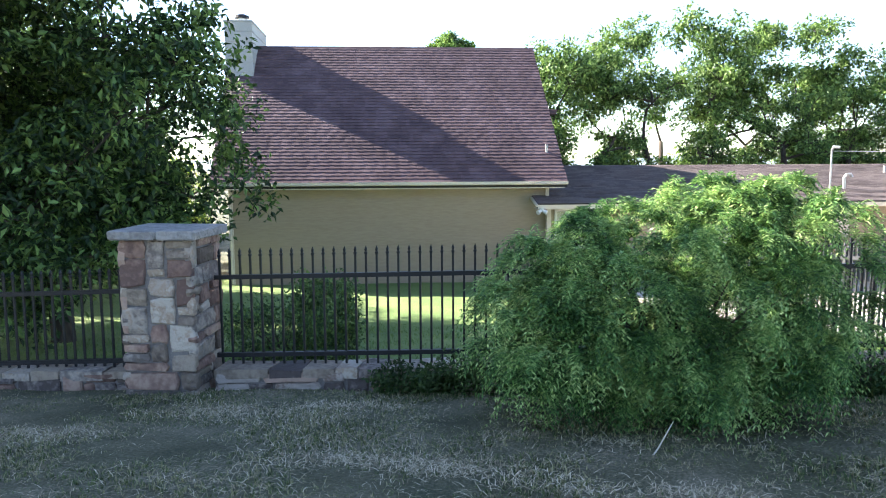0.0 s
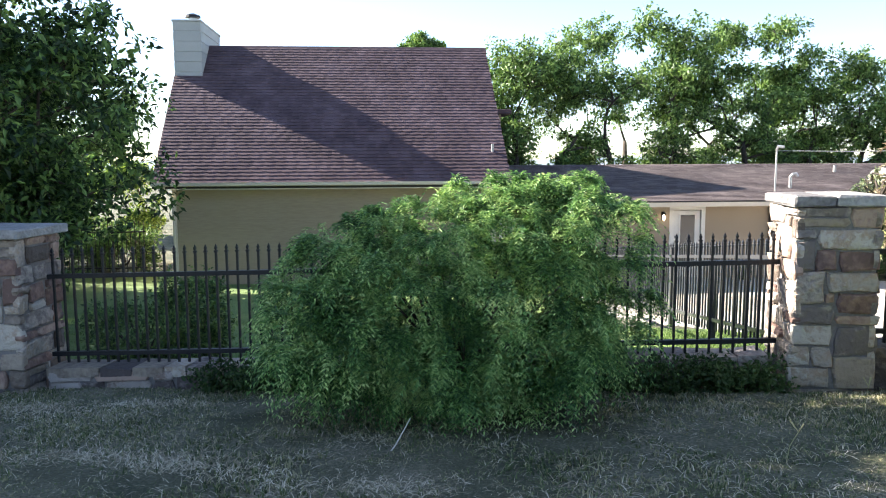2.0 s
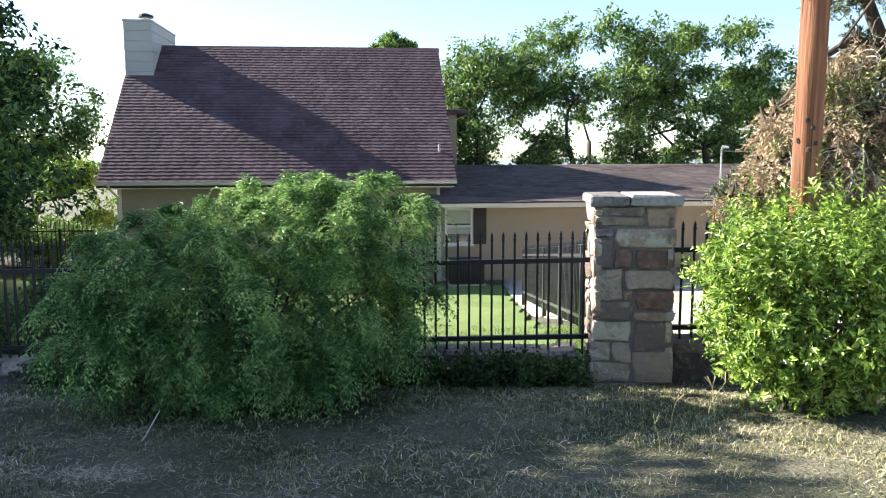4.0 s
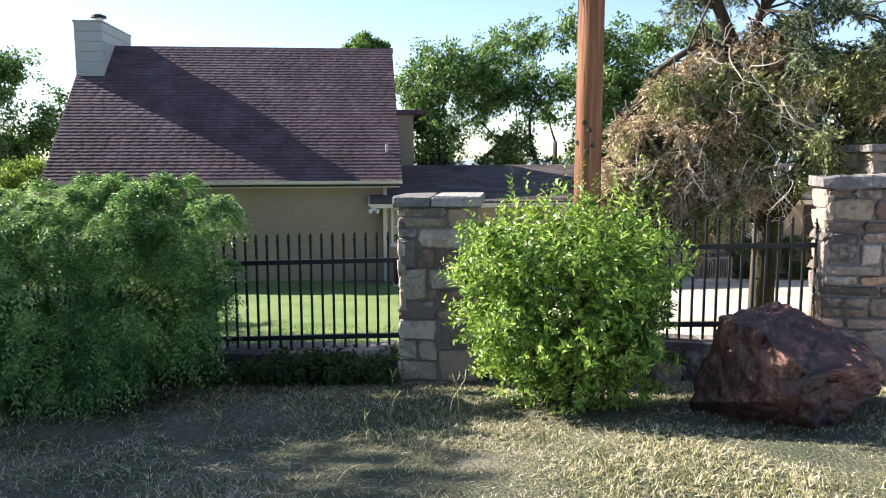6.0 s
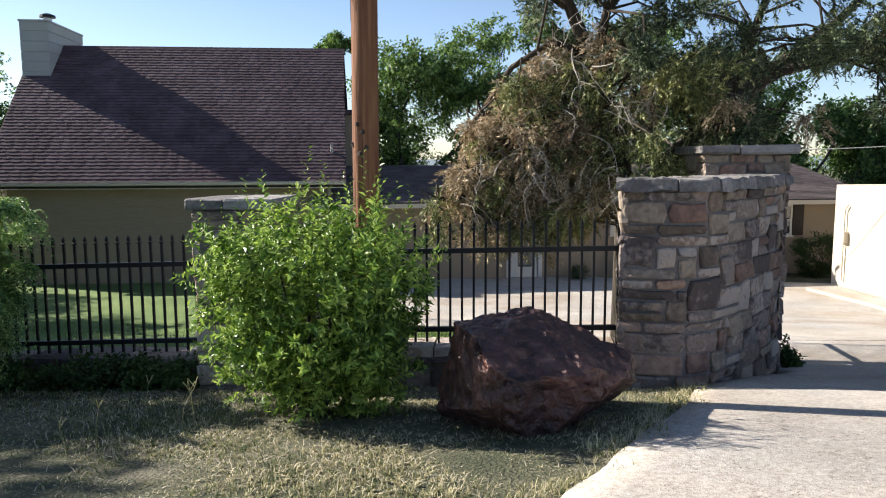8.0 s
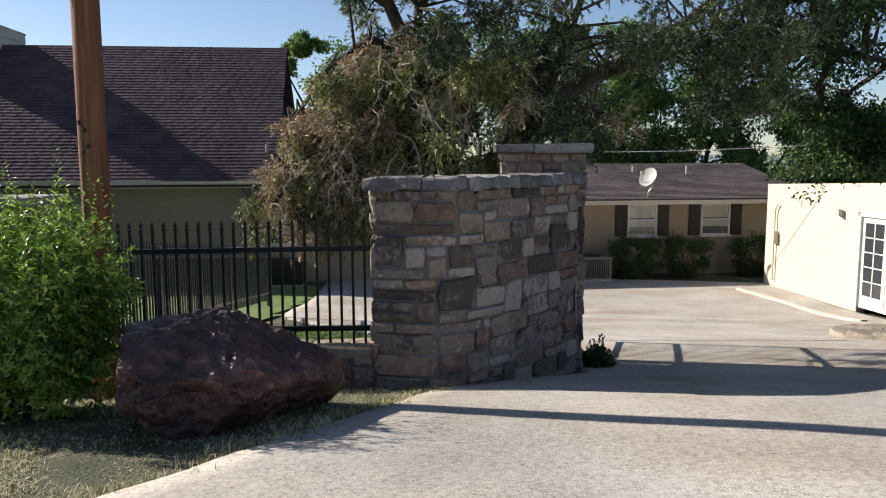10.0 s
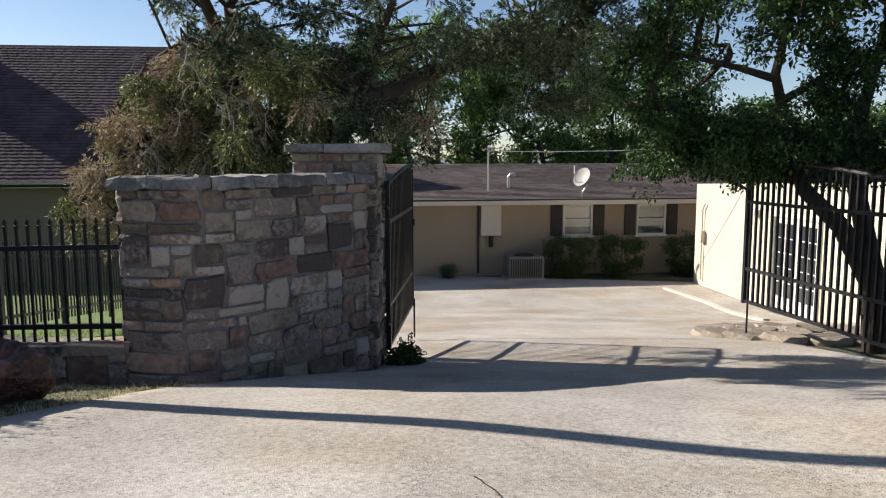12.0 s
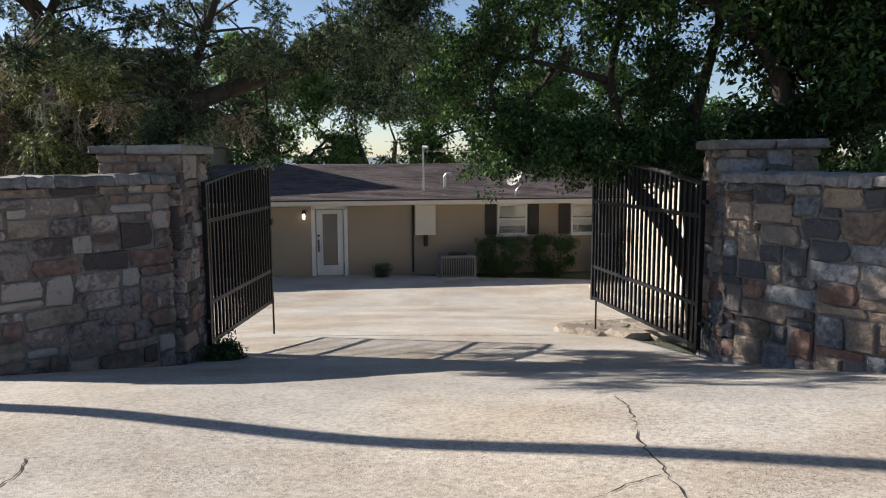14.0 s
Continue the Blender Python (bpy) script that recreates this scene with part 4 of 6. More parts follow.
def white_building():
    t = thing("garage_building", H, "cream stucco outbuilding with French doors, in full sun", "building")
    U = 22.5
    sl = lambda v: 1.0 - (v + 2.0) * 0.037
    def wall(v0, v1, z0, z1, name="wall"):
        bm = bmesh.new()
        c = [bm.verts.new(p) for x in (U, U + 0.2) for p in ((x, v0, z0), (x, v1, z0), (x, v1, sl(v1) if z1 is None else z1), (x, v0, sl(v0) if z1 is None else z1))]
        for f in ((0, 1, 2, 3), (7, 6, 5, 4), (0, 4, 5, 1), (1, 5, 6, 2), (2, 6, 7, 3), (3, 7, 4, 0)):
            bm.faces.new([c[i] for i in f])
        bmesh.ops.recalc_face_normals(bm, faces=bm.faces)
        part(name, bm, M_STUCCO, t)
    wall(-5.80, -2.0, -2.3, None)
    wall(-11.5, -7.45, -2.3, None)
    wall(-7.45, -5.80, 0.46, None)
    part("side_wall", box(U + 0.2, -2.2, -2.3, U + 6, -2.0, 1.0), M_STUCCO, t)
    part("street_wall", box(U + 0.2, -11.5, -2.3, U + 6, -11.3, 1.34), M_STUCCO, t)
    part("rear_wall", box(U + 5.8, -11.3, -2.3, U + 6, -2.2, 1.0), M_STUCCO, t)
    part("roof", box(U + 0.2, -11.3, 0.8, U + 5.8, -2.2, 0.9), M_DECK, t)
    # French doors: two leaves of 2 x 5 panes
    for v0 in (-7.42, -6.61):
        v1 = v0 + 0.79
        leaf = part("french_door", box(U + 0.02, v0, -1.55, U + 0.05, v0 + 0.1, 0.42), M_WHITE, t, "white French door leaf with small panes")
        bm = bmesh.new()
        for a in ((v1 - 0.1, -1.55, v1, 0.42), (v0 + 0.1, 0.30, v1 - 0.1, 0.42), (v0 + 0.1, -1.55, v1 - 0.1, -1.28), ((v0 + v1) / 2 - 0.015, -1.28, (v0 + v1) / 2 + 0.015, 0.30)):
            box(U + 0.02, a[0], a[1], U + 0.05, a[2], a[3], bm=bm)
        for i in range(1, 5):
            z = -1.28 + i * 1.58 / 5
            box(U + 0.022, v0 + 0.1, z - 0.012, U + 0.048, v1 - 0.1, z + 0.012, bm=bm)
        part("stile", bm, M_WHITE, leaf)
        for i in range(5):
            for q in (v0 + 0.1, (v0 + v1) / 2 + 0.015):
                z = -1.28 + i * 1.58 / 5 + 0.012
                part("pane", box(U + 0.032, q, z, U + 0.038, q + 0.28, z + 1.58 / 5 - 0.024), M_GLASS, leaf)
    fr = bmesh.new()
    for a in ((-7.52, -1.6, -7.42, 0.52), (-5.82, -1.6, -5.72, 0.52), (-7.52, 0.43, -5.72, 0.52)):
        box(U - 0.03, a[0], a[1], U + 0.06, a[2], a[3], bm=fr)
    part("door_frame", fr, M_WHITE, t)
    lamp = part("wall_lamp", box(U - 0.05, -5.22, 0.36, U, -5.10, 0.52, 0.01), M_METAL, t, "small metal wall lamp")
    part("lamp_shade", tube([(U - 0.09, -5.16, 0.54), (U - 0.09, -5.16, 0.40)], [0.05, 0.07], 10), M_METAL, lamp)
    m = part("meter_box", box(U - 0.14, -2.62, -0.5, U, -2.42, -0.2, 0.012), M_STUCCO, t, "cream painted meter box")
    part("pipe", tube([(U - 0.06, -2.5, -0.2), (U - 0.06, -2.5, 0.35), (U - 0.06, -2.62, 0.5)], [0.02, 0.02, 0.02], 6), M_STUCCO, m)
    part("pipe", tube([(U - 0.06, -2.5, -0.5), (U - 0.06, -2.5, -1.5)], [0.02, 0.02], 6), M_STUCCO, m)


white_building()


def ac_unit():
    u, v = 17.62, -1.0
    m = H @ pose(u, v, 0)
    z0 = gz(m.translation.x, m.translation.y) + 0.02
    t = thing("air_conditioner", H @ pose(u, v, z0), "grey air conditioner condenser on a slab", "air conditioner")
    part("slab", box(-0.06, -0.06, -0.05, 1.06, 0.76, 0.05), M_CONCRETE, t)
    part("casing", box(0, 0, 0.05, 1.0, 0.7, 0.66, 0.02), M_AC, t)
    for i in range(14):
        part("grille_slat", box(0.05 + i * 0.065, -0.014, 0.10, 0.085 + i * 0.065, -0.002, 0.6), M_SHUTTER, t)
    part("fan_ring", tube([(0.5, 0.35, 0.66), (0.5, 0.35, 0.69)], [0.28, 0.26], 16), M_SHUTTER, t)


ac_unit()


def dark_condenser():
    m = H @ pose(9.25, -0.9, 0)
    z0 = gz(m.translation.x, m.translation.y) + 0.03
    t = thing("air_conditioner", H @ pose(9.25, -0.9, z0), "dark brown air conditioner under the corner window", "air conditioner")
    part("slab", box(-0.05, -0.05, -0.05, 0.97, 0.7, 0.04), M_CONCRETE, t)
    part("casing", box(0, 0, 0.04, 0.92, 0.65, 0.66, 0.015), M_SHUTTER, t)
    for i in range(13):
        part("grille_slat", box(0.05 + i * 0.065, -0.014, 0.09, 0.085 + i * 0.065, -0.002, 0.6), M_IRON, t)
    part("top_rim", box(-0.01, -0.01, 0.66, 0.93, 0.66, 0.69, 0.008), M_IRON, t)


dark_condenser()


# ---- gates ----
def gate_leaf(m, length, low, high, z_foot, label):
    """An arched leaf of square bars: local x from hinge to free end."""
    t = thing("gate_leaf", m, label, "gate", "leaves of the driveway gate")
    top = lambda s: low + (high - low) * math.sin(math.pi / 2 * min(1, s / length * 1.02))
    for x in (0.0, length - 0.045):
        part("stile", box(x, -0.022, z_foot, x + 0.045, 0.022, top(x) + (0.0 if x else 0.02)), M_IRON, t)
    for z in (z_foot + 0.03, z_foot + 0.42, z_foot + 1.22):
        part("rail", box(0.045, -0.015, z - 0.018, length - 0.045, 0.015, z + 0.018), M_IRON, t)
    pts = [(s, 0, top(s)) for s in np.linspace(0.02, length - 0.02, 14)]
    part("arched_rail", tube(pts, [0.024] * 14, 6), M_IRON, t)
    n = int(length / 0.10)
    for i in range(1, n):
        s = i * length / n
        part("bar", box(s - 0.0125, -0.0125, z_foot + 0.03, s + 0.0125, 0.0125, top(s), 0), M_IRON, t)
    for z in (z_foot + 0.25, z_foot + 1.35):
        part("hinge", tube([(-0.06, 0, z), (0.02, 0, z)], [0.02, 0.02], 8), M_IRON, t)
    part("drop_rod", tube([(length - 0.06, -0.03, z_foot + 0.1), (length - 0.06, -0.03, z_foot - 0.38)], [0.012, 0.012], 6), M_IRON, t)
    part("latch", box(length - 0.05, -0.04, z_foot + 1.0, length + 0.03, -0.02, z_foot + 1.08), M_IRON, t)
    return t


gate_leaf(pose(7.13, 8.33, 0, 0, 0, 97.0), 2.16, 1.46, 1.61, -0.12, "black iron driveway gate leaf standing open")
gate_leaf(pose(11.75, 8.64, 0, 0, 0, 111), 2.52, 1.46, 1.66, -0.05, "black iron driveway gate leaf standing open by a tree")


# ---- utility pole ----
def utility_pole():
    x, y = 4.02, 5.70
    t = thing("utility_pole", pose(x, y, gz(x, y)), "weathered reddish-brown wooden utility pole", "pole")
    part("shaft", tube([(0, 0, -0.4), (0.0, 0, 1.7), (0.01, 0, 4), (0.03, 0, 7.5)], [0.096, 0.088, 0.084, 0.075], 20), M_POLE, t, smooth=True)
    rnd = random.Random(17)
    for k in range(16):                                    # drying checks in the wood
        a, z, h = radians(rnd.uniform(190, 350)), rnd.uniform(0.3, 3.2), rnd.uniform(0.25, 0.9)
        r = 0.0865 - 0.0008 * z
        part("drying_check", tube([(math.cos(a + s * 0.05) * r, math.sin(a + s * 0.05) * r, z + h * s) for s in (0, 0.5, 1)], [0.0008, rnd.uniform(0.002, 0.004), 0.0008], 5), M_BARK, t, "dark split along the grain")
    for z, a in ((1.85, 250), (2.75, 300), (1.72, 215), (1.80, 275), (1.70, 290), (1.66, 262)):
        d = Vector((math.cos(radians(a)), math.sin(radians(a)), 0))
        part("knot", tube([d * 0.08 + Vector((0, 0, z - 0.02)), d * 0.091 + Vector((0, 0, z))], [0.02, 0.009], 8), M_BARK, t)


utility_pole()


# ---- boulder ----
def boulder():
    """A broken block: a convex body cut by planes, then roughened."""
    bm = bmesh.new()
    bmesh.ops.create_icosphere(bm, subdivisions=6, radius=1.0)
    planes = [((0.04, -0.34, 0.94), 0.36), ((-0.12, -0.05, 0.99), 0.41), ((0.40, -0.08, 0.91), 0.37), ((0.22, -0.96, -0.18), 0.46), ((-0.95, -0.28, 0.04), 0.44), ((0.92, -0.30, 0.24), 0.60), ((0.0, 0.92, 0.38), 0.46), ((0.70, -0.66, 0.26), 0.54), ((-0.62, -0.78, -0.05), 0.50), ((-0.62, -0.38, -0.68), 0.33), ((-0.15, -0.72, -0.68), 0.46), ((0.62, -0.42, -0.66), 0.34)]
    planes = [(Vector(n).normalized(), d) for n, d in planes]
    for v in bm.verts:
        p = v.co.copy()
        for _ in range(3):
            for n, d in planes:
                over = p.dot(n) - d
                if over > 0:
                    p -= n * over
        q = p * 3.2
        ridge = abs(noise.noise(q * 1.3 + Vector((4, 0, 0))))
        p *= 0.83
        p.z *= 1.18 if p.z > 0 else 1.0
        p.y += 0.72 * min(0, p.x)
        v.co = p + v.co * (0.022 * noise.noise(q) - 0.10 * max(0, 0.14 - ridge) + 0.016 * noise.noise(q * 2.6) + 0.014 * noise.noise(q * 6.0) + 0.010 * noise.noise(q * 13))
    x, y = 5.18, 4.98
    ob = part("boulder", bm, M_ROCK, None, m=pose(x, y, gz(x, y) + 0.19, 0, 3, 10))
    tagged(ob, "dark maroon jagged boulder lying on the grass", "boulder")


boulder()


# ---- plants ----
def leaf_mesh(name, centres, axes, normals, length, width, fold=0.25):
    """Many leaves: each a folded pair of triangles. All arguments are arrays, one row a leaf."""
    c, a, n = (np.asarray(q, np.float32) for q in (centres, axes, normals))
    a = a / np.maximum(1e-6, np.linalg.norm(a, axis=1, keepdims=True))
    s = np.cross(a, n)
    s = s / np.maximum(1e-6, np.linalg.norm(s, axis=1, keepdims=True))
    n = np.cross(s, a)
    l, w = np.asarray(length, np.float32).reshape(-1, 1), np.asarray(width, np.float32).reshape(-1, 1)
    tip, mid = c + a * l, c + a * l * 0.45
    left, right = mid + s * w / 2 + n * w * fold, mid - s * w / 2 + n * w * fold
    v = np.stack([c, right, tip, left], 1).reshape(-1, 3)
    k = np.arange(len(c))[:, None] * 4
    f = np.concatenate([k + np.array([[0, 1, 2]]), k + np.array([[0, 2, 3]])], 1).reshape(-1, 3)
    return raw_mesh(name, v, f)


def needle_mesh(name, centres, axes, normals, length, width):
    """Many needles, each one thin triangle."""
    c, a, n = (np.asarray(q, np.float32) for q in (centres, axes, normals))
    a = a / np.maximum(1e-6, np.linalg.norm(a, axis=1, keepdims=True))
    sd = np.cross(a, n)
    sd = sd / np.maximum(1e-6, np.linalg.norm(sd, axis=1, keepdims=True))
    l, w = np.asarray(length, np.float32).reshape(-1, 1), np.asarray(width, np.float32).reshape(-1, 1)
    v = np.stack([c - sd * w / 2, c + sd * w / 2, c + a * l], 1).reshape(-1, 3)
    return raw_mesh(name, v, np.arange(len(v)).reshape(-1, 3))


def unit(rs, n):
    v = rs.normal(size=(n, 3))
    return v / np.linalg.norm(v, axis=1, keepdims=True)


def crown_leaves(rs, clumps, per, spread, size, droop=0.3):
    """Leaves round clump centres. clumps: n x 3."""
    c = np.repeat(clumps, per, 0)
    sp = np.repeat(spread, per, 0).reshape(-1, 1) if np.ndim(spread) else spread
    off = unit(rs, len(c)) * (rs.random((len(c), 1)) ** 0.45) * sp
    off[:, 2] *= 0.75
    p = c + off
    a = unit(rs, len(c)) + off / np.maximum(1e-3, np.linalg.norm(off, axis=1, keepdims=True)) * 0.5
    a[:, 2] -= droop
    nrm = unit(rs, len(c)) * 0.7 + np.array([0, 0, 0.8])
    l = size * rs.uniform(0.6, 1.3, len(c))
    return p, a, nrm, l


def lobes(rnd, centre, radii, n, size):
    """Sub-crowns of a spreading tree."""
    out = []
    for k in range(n):
        a, e = rnd.uniform(0, 2 * math.pi), rnd.uniform(-0.75, 1.1)
        r = rnd.uniform(0.35, 0.95) * (1.15 if rnd.random() < 0.2 else 1)
        out.append((centre[0] + math.cos(a) * radii[0] * r * math.cos(e * 0.9), centre[1] + math.sin(a) * radii[1] * r * math.cos(e * 0.9), centre[2] + math.sin(e) * radii[2] * 0.85, size * rnd.uniform(0.7, 1.25)))
    return out


def lobed_tree(name, base, trunks, crown, n_lobes, lobe, per_lobe, leaves, leaf_size, label, seed, leaf_mat, group="", trunk_r=0.16, droop=0.3, bent=(), gap=-0.08, regions=()):
    """A spreading tree: several stems, limbs to each lobe, lobes of leaf clumps with gaps between them."""
    rnd, rs = random.Random(seed), np.random.RandomState(seed)
    t = thing(name, pose(*base), label, "tree", group)
    cc, cr = crown
    lb = []
    for count, xs, ys, zs, size in regions:                # foliage held in given parts of the crown
        lb += [(rnd.uniform(*xs) - base[0], rnd.uniform(*ys) - base[1], rnd.uniform(*zs) - base[2], size * rnd.uniform(0.75, 1.25)) for _ in range(count)]
    n_lobes = len(lb) or n_lobes
    while len(lb) < n_lobes:                               # lobes keep out of the sky gaps
        lb += [q for q in lobes(rnd, cc, cr, n_lobes, lobe) if noise.noise(Vector((q[0] * 0.75 + seed, q[1] * 0.25, q[2] * 0.7))) > gap]
    lb = lb[:n_lobes]
    stems = []
    for pts in bent:
        pts = [Vector(p) for p in pts]
        thick = trunk_r * (1.0 if len(stems) < 2 else 0.38)
        part("trunk" if len(stems) < 2 else "limb", tube(pts, [thick * (1.2 - 0.85 * k / (len(pts) - 1)) for k in range(len(pts))], 9), M_BARK, t, smooth=True)
        stems.append(pts)
    for k in range(0 if bent else trunks):
        a = 2 * math.pi * k / trunks + rnd.uniform(-0.4, 0.4)
        w = 0.0 if trunks == 1 else cr[0] * 0.42
        top = Vector((cc[0] * 0.6 + math.cos(a) * w, cc[1] * 0.6 + math.sin(a) * w, cc[2] * 0.72))
        b0 = Vector((math.cos(a) * 0.12 * (trunks > 1), math.sin(a) * 0.12 * (trunks > 1), -0.3))
        pts = [b0, b0.lerp(top, 0.35) + Vector((rnd.gauss(0, 0.12), rnd.gauss(0, 0.12), 0.1)), b0.lerp(top, 0.7) + Vector((rnd.gauss(0, 0.15), rnd.gauss(0, 0.15), 0)), top]
        part("trunk", tube(pts, [trunk_r * 1.2, trunk_r, trunk_r * 0.8, trunk_r * 0.55], 9), M_BARK, t, smooth=True)
        stems.append(pts)
    clumps = []
    anchors = [(a.lerp(e, k / 6), 0.0) for ps in stems for a, e in zip(ps[1:], ps[2:]) for k in range(7)]
    roots = [p for p, _ in anchors]
    for x, y, z, s in sorted(lb, key=lambda q: min((Vector(q[:3]) - p).length for p in roots)):
        g = Vector((x, y, z))                              # each bough grows from the nearest stem or earlier bough
        st, far = min(anchors, key=lambda p: (p[0] - g).length + p[1] * 0.35 + max(0, p[0].z - g.z) * 0.6)
        d = g - st
        bow = Vector((rnd.gauss(0, 0.13), rnd.gauss(0, 0.13), 0.12)) * d.length
        m1, mid = st + d * 0.33 + bow * 0.8, st + d * 0.68 + bow
        q = trunk_r * (0.42, 0.26, 0.17, 0.12, 0.10)[min(4, int(far))] * rnd.uniform(0.8, 1.15)
        bm = tube([st, m1, mid, g], [q, q * 0.85, q * 0.7, q * 0.5], 6)
        anchors.append((g, far + 1))
        pts = unit(rs, per_lobe) * (rs.random((per_lobe, 1)) ** 0.4) * s * np.array([1.05, 1.05, 0.9]) + np.array([x, y, z])
        for k in range(0, per_lobe, 3):
            e = Vector(pts[k])
            tube([mid.lerp(g, rnd.random()), g.lerp(e, 0.6), e], [q * 0.35, q * 0.2, q * 0.06], 4, bm, False)
        part("limb", bm, M_BARK, t)
        clumps.append(pts)
    clumps = np.vstack(clumps)
    p, a, nrm, l = crown_leaves(rs, clumps, leaves, lobe * 0.37 * rs.uniform(0.6, 1.35, len(clumps)), leaf_size, droop)
    link_mesh("crown", leaf_mesh("crown", p, a, nrm, l, l * 0.5), leaf_mat, t)
    return t


YX = -7.62
# large front-yard trees, and unseen ones beside the street added to shade the grass
lobed_tree("yard_tree", (YX, 9.1, gz(YX, 9.1)), 1, ((-0.5, 0, 3.2), (3.1, 2.6, 3.8)), 225, 0.68, 15, 31, 0.126, "large dark leafy yard tree shading the lawn", 41, M_LEAF_YARD, "", 0.15, gap=-0.38)
lobed_tree("yard_tree", (-12.6, 12.6, gz(-12.6, 12.6)), 2, ((0, 0, 3.2), (3.2, 2.8, 3.2)), 64, 0.95, 18, 24, 0.16, "leafy tree beyond the fence, shading the lawn", 42, M_LEAF, "", 0.2, gap=-0.3)
# the next two are added only to shade the far lawn
lobed_tree("yard_tree", (-13.2, 15.4, gz(-13.2, 15.4)), 2, ((0, 0, 2.5), (2.4, 2.2, 1.9)), 56, 0.8, 18, 22, 0.16, "leafy tree beyond the fence, shading the lawn", 142, M_LEAF, "", 0.14, gap=-1.0)
lobed_tree("yard_tree", (-18.8, 16.4, gz(-18.8, 16.4)), 2, ((0, 0, 3.6), (2.4, 2.2, 2.8)), 56, 0.9, 18, 22, 0.19, "leafy tree beyond the fence, shading the lawn", 143, M_LEAF, "", 0.16, gap=-1.0)
lobed_tree("street_tree", (-10.8, 7.4, gz(-10.8, 7.4)), 1, ((0, 0, 4.1), (2.6, 2.0, 2.6)), 60, 0.9, 14, 24, 0.22, "leafy street tree casting shade on the verge", 43, M_LEAF, "street trees", 0.2, gap=-0.1)
lobed_tree("street_tree", (-9.6, 4.8, gz(-9.6, 4.8)), 1, ((0, 0, 4.42), (2.6, 2.15, 2.85)), 88, 0.95, 14, 24, 0.22, "leafy street tree casting shade on the verge", 44, M_LEAF, "street trees", 0.2, gap=-0.5)
lobed_tree("garden_tree", (-14.3, 22.5, gz(-14.3, 22.5)), 2, ((0, 0, 1.9), (1.6, 1.5, 1.5)), 11, 0.65, 20, 50, 0.12, "light green small tree beside the house", 45, M_SHRUB, "", 0.08)
for k, (x, y, h) in enumerate(((-17.5, 21.0, 2.6), (-21.5, 19.0, 3.2), (-26.0, 20.0, 3.8), (-24.0, 25.5, 4.2))):
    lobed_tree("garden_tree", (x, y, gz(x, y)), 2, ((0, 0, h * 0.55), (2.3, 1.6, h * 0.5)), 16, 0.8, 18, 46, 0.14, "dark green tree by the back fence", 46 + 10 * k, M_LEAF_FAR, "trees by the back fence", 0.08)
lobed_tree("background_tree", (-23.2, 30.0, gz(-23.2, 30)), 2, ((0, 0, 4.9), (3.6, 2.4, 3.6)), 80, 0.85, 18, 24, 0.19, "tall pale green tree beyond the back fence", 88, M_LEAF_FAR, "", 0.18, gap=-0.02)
# trees behind the low wing
row = [(-1.8, 32.0, 8.4, 2.6), (2.6, 34.0, 10.0, 3.3), (7.4, 35.5, 9.6, 3.4), (11.0, 36.5, 8.9, 2.7), (15.4, 37.0, 6.0, 2.7), (19.6, 38.0, 5.6, 3.0), (24.0, 38.5, 6.6, 3.4), (29.5, 39, 7.4, 4.0)]
for k, (x, y, h, r) in enumerate(row):
    # tall trees get the sunlit leaf colour, court trees a darker backlit one
    tall = k < 4
    lobed_tree("background_tree", (x, y, gz(x, y)), 3, ((0, 0, h * 0.58), (r * 1.3, r * 0.8, h * 0.42)), 66 if tall else 50, 0.8, 15, 25 if tall else 20, 0.18 if tall else 0.205, "tall spreading leafy tree behind the house wing" if tall else "leafy tree behind the court, darker leaves for backlight", 50 + k, M_LEAF_FAR if tall else M_LEAF, "trees behind the wing", 0.17, gap=-0.05)
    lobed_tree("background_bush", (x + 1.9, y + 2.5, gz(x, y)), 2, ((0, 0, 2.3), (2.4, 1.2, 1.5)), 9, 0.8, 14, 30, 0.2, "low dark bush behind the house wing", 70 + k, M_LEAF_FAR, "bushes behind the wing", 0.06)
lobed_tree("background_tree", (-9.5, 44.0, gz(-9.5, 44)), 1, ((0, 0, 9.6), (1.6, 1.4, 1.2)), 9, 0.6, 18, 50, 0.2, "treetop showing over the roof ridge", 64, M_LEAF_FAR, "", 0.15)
# trees by the gate
GT = (11.98, 9.85, gz(11.98, 9.85))
rel = lambda b, lines: [[tuple(Vector(p) - Vector(b)) for p in line] for line in lines]
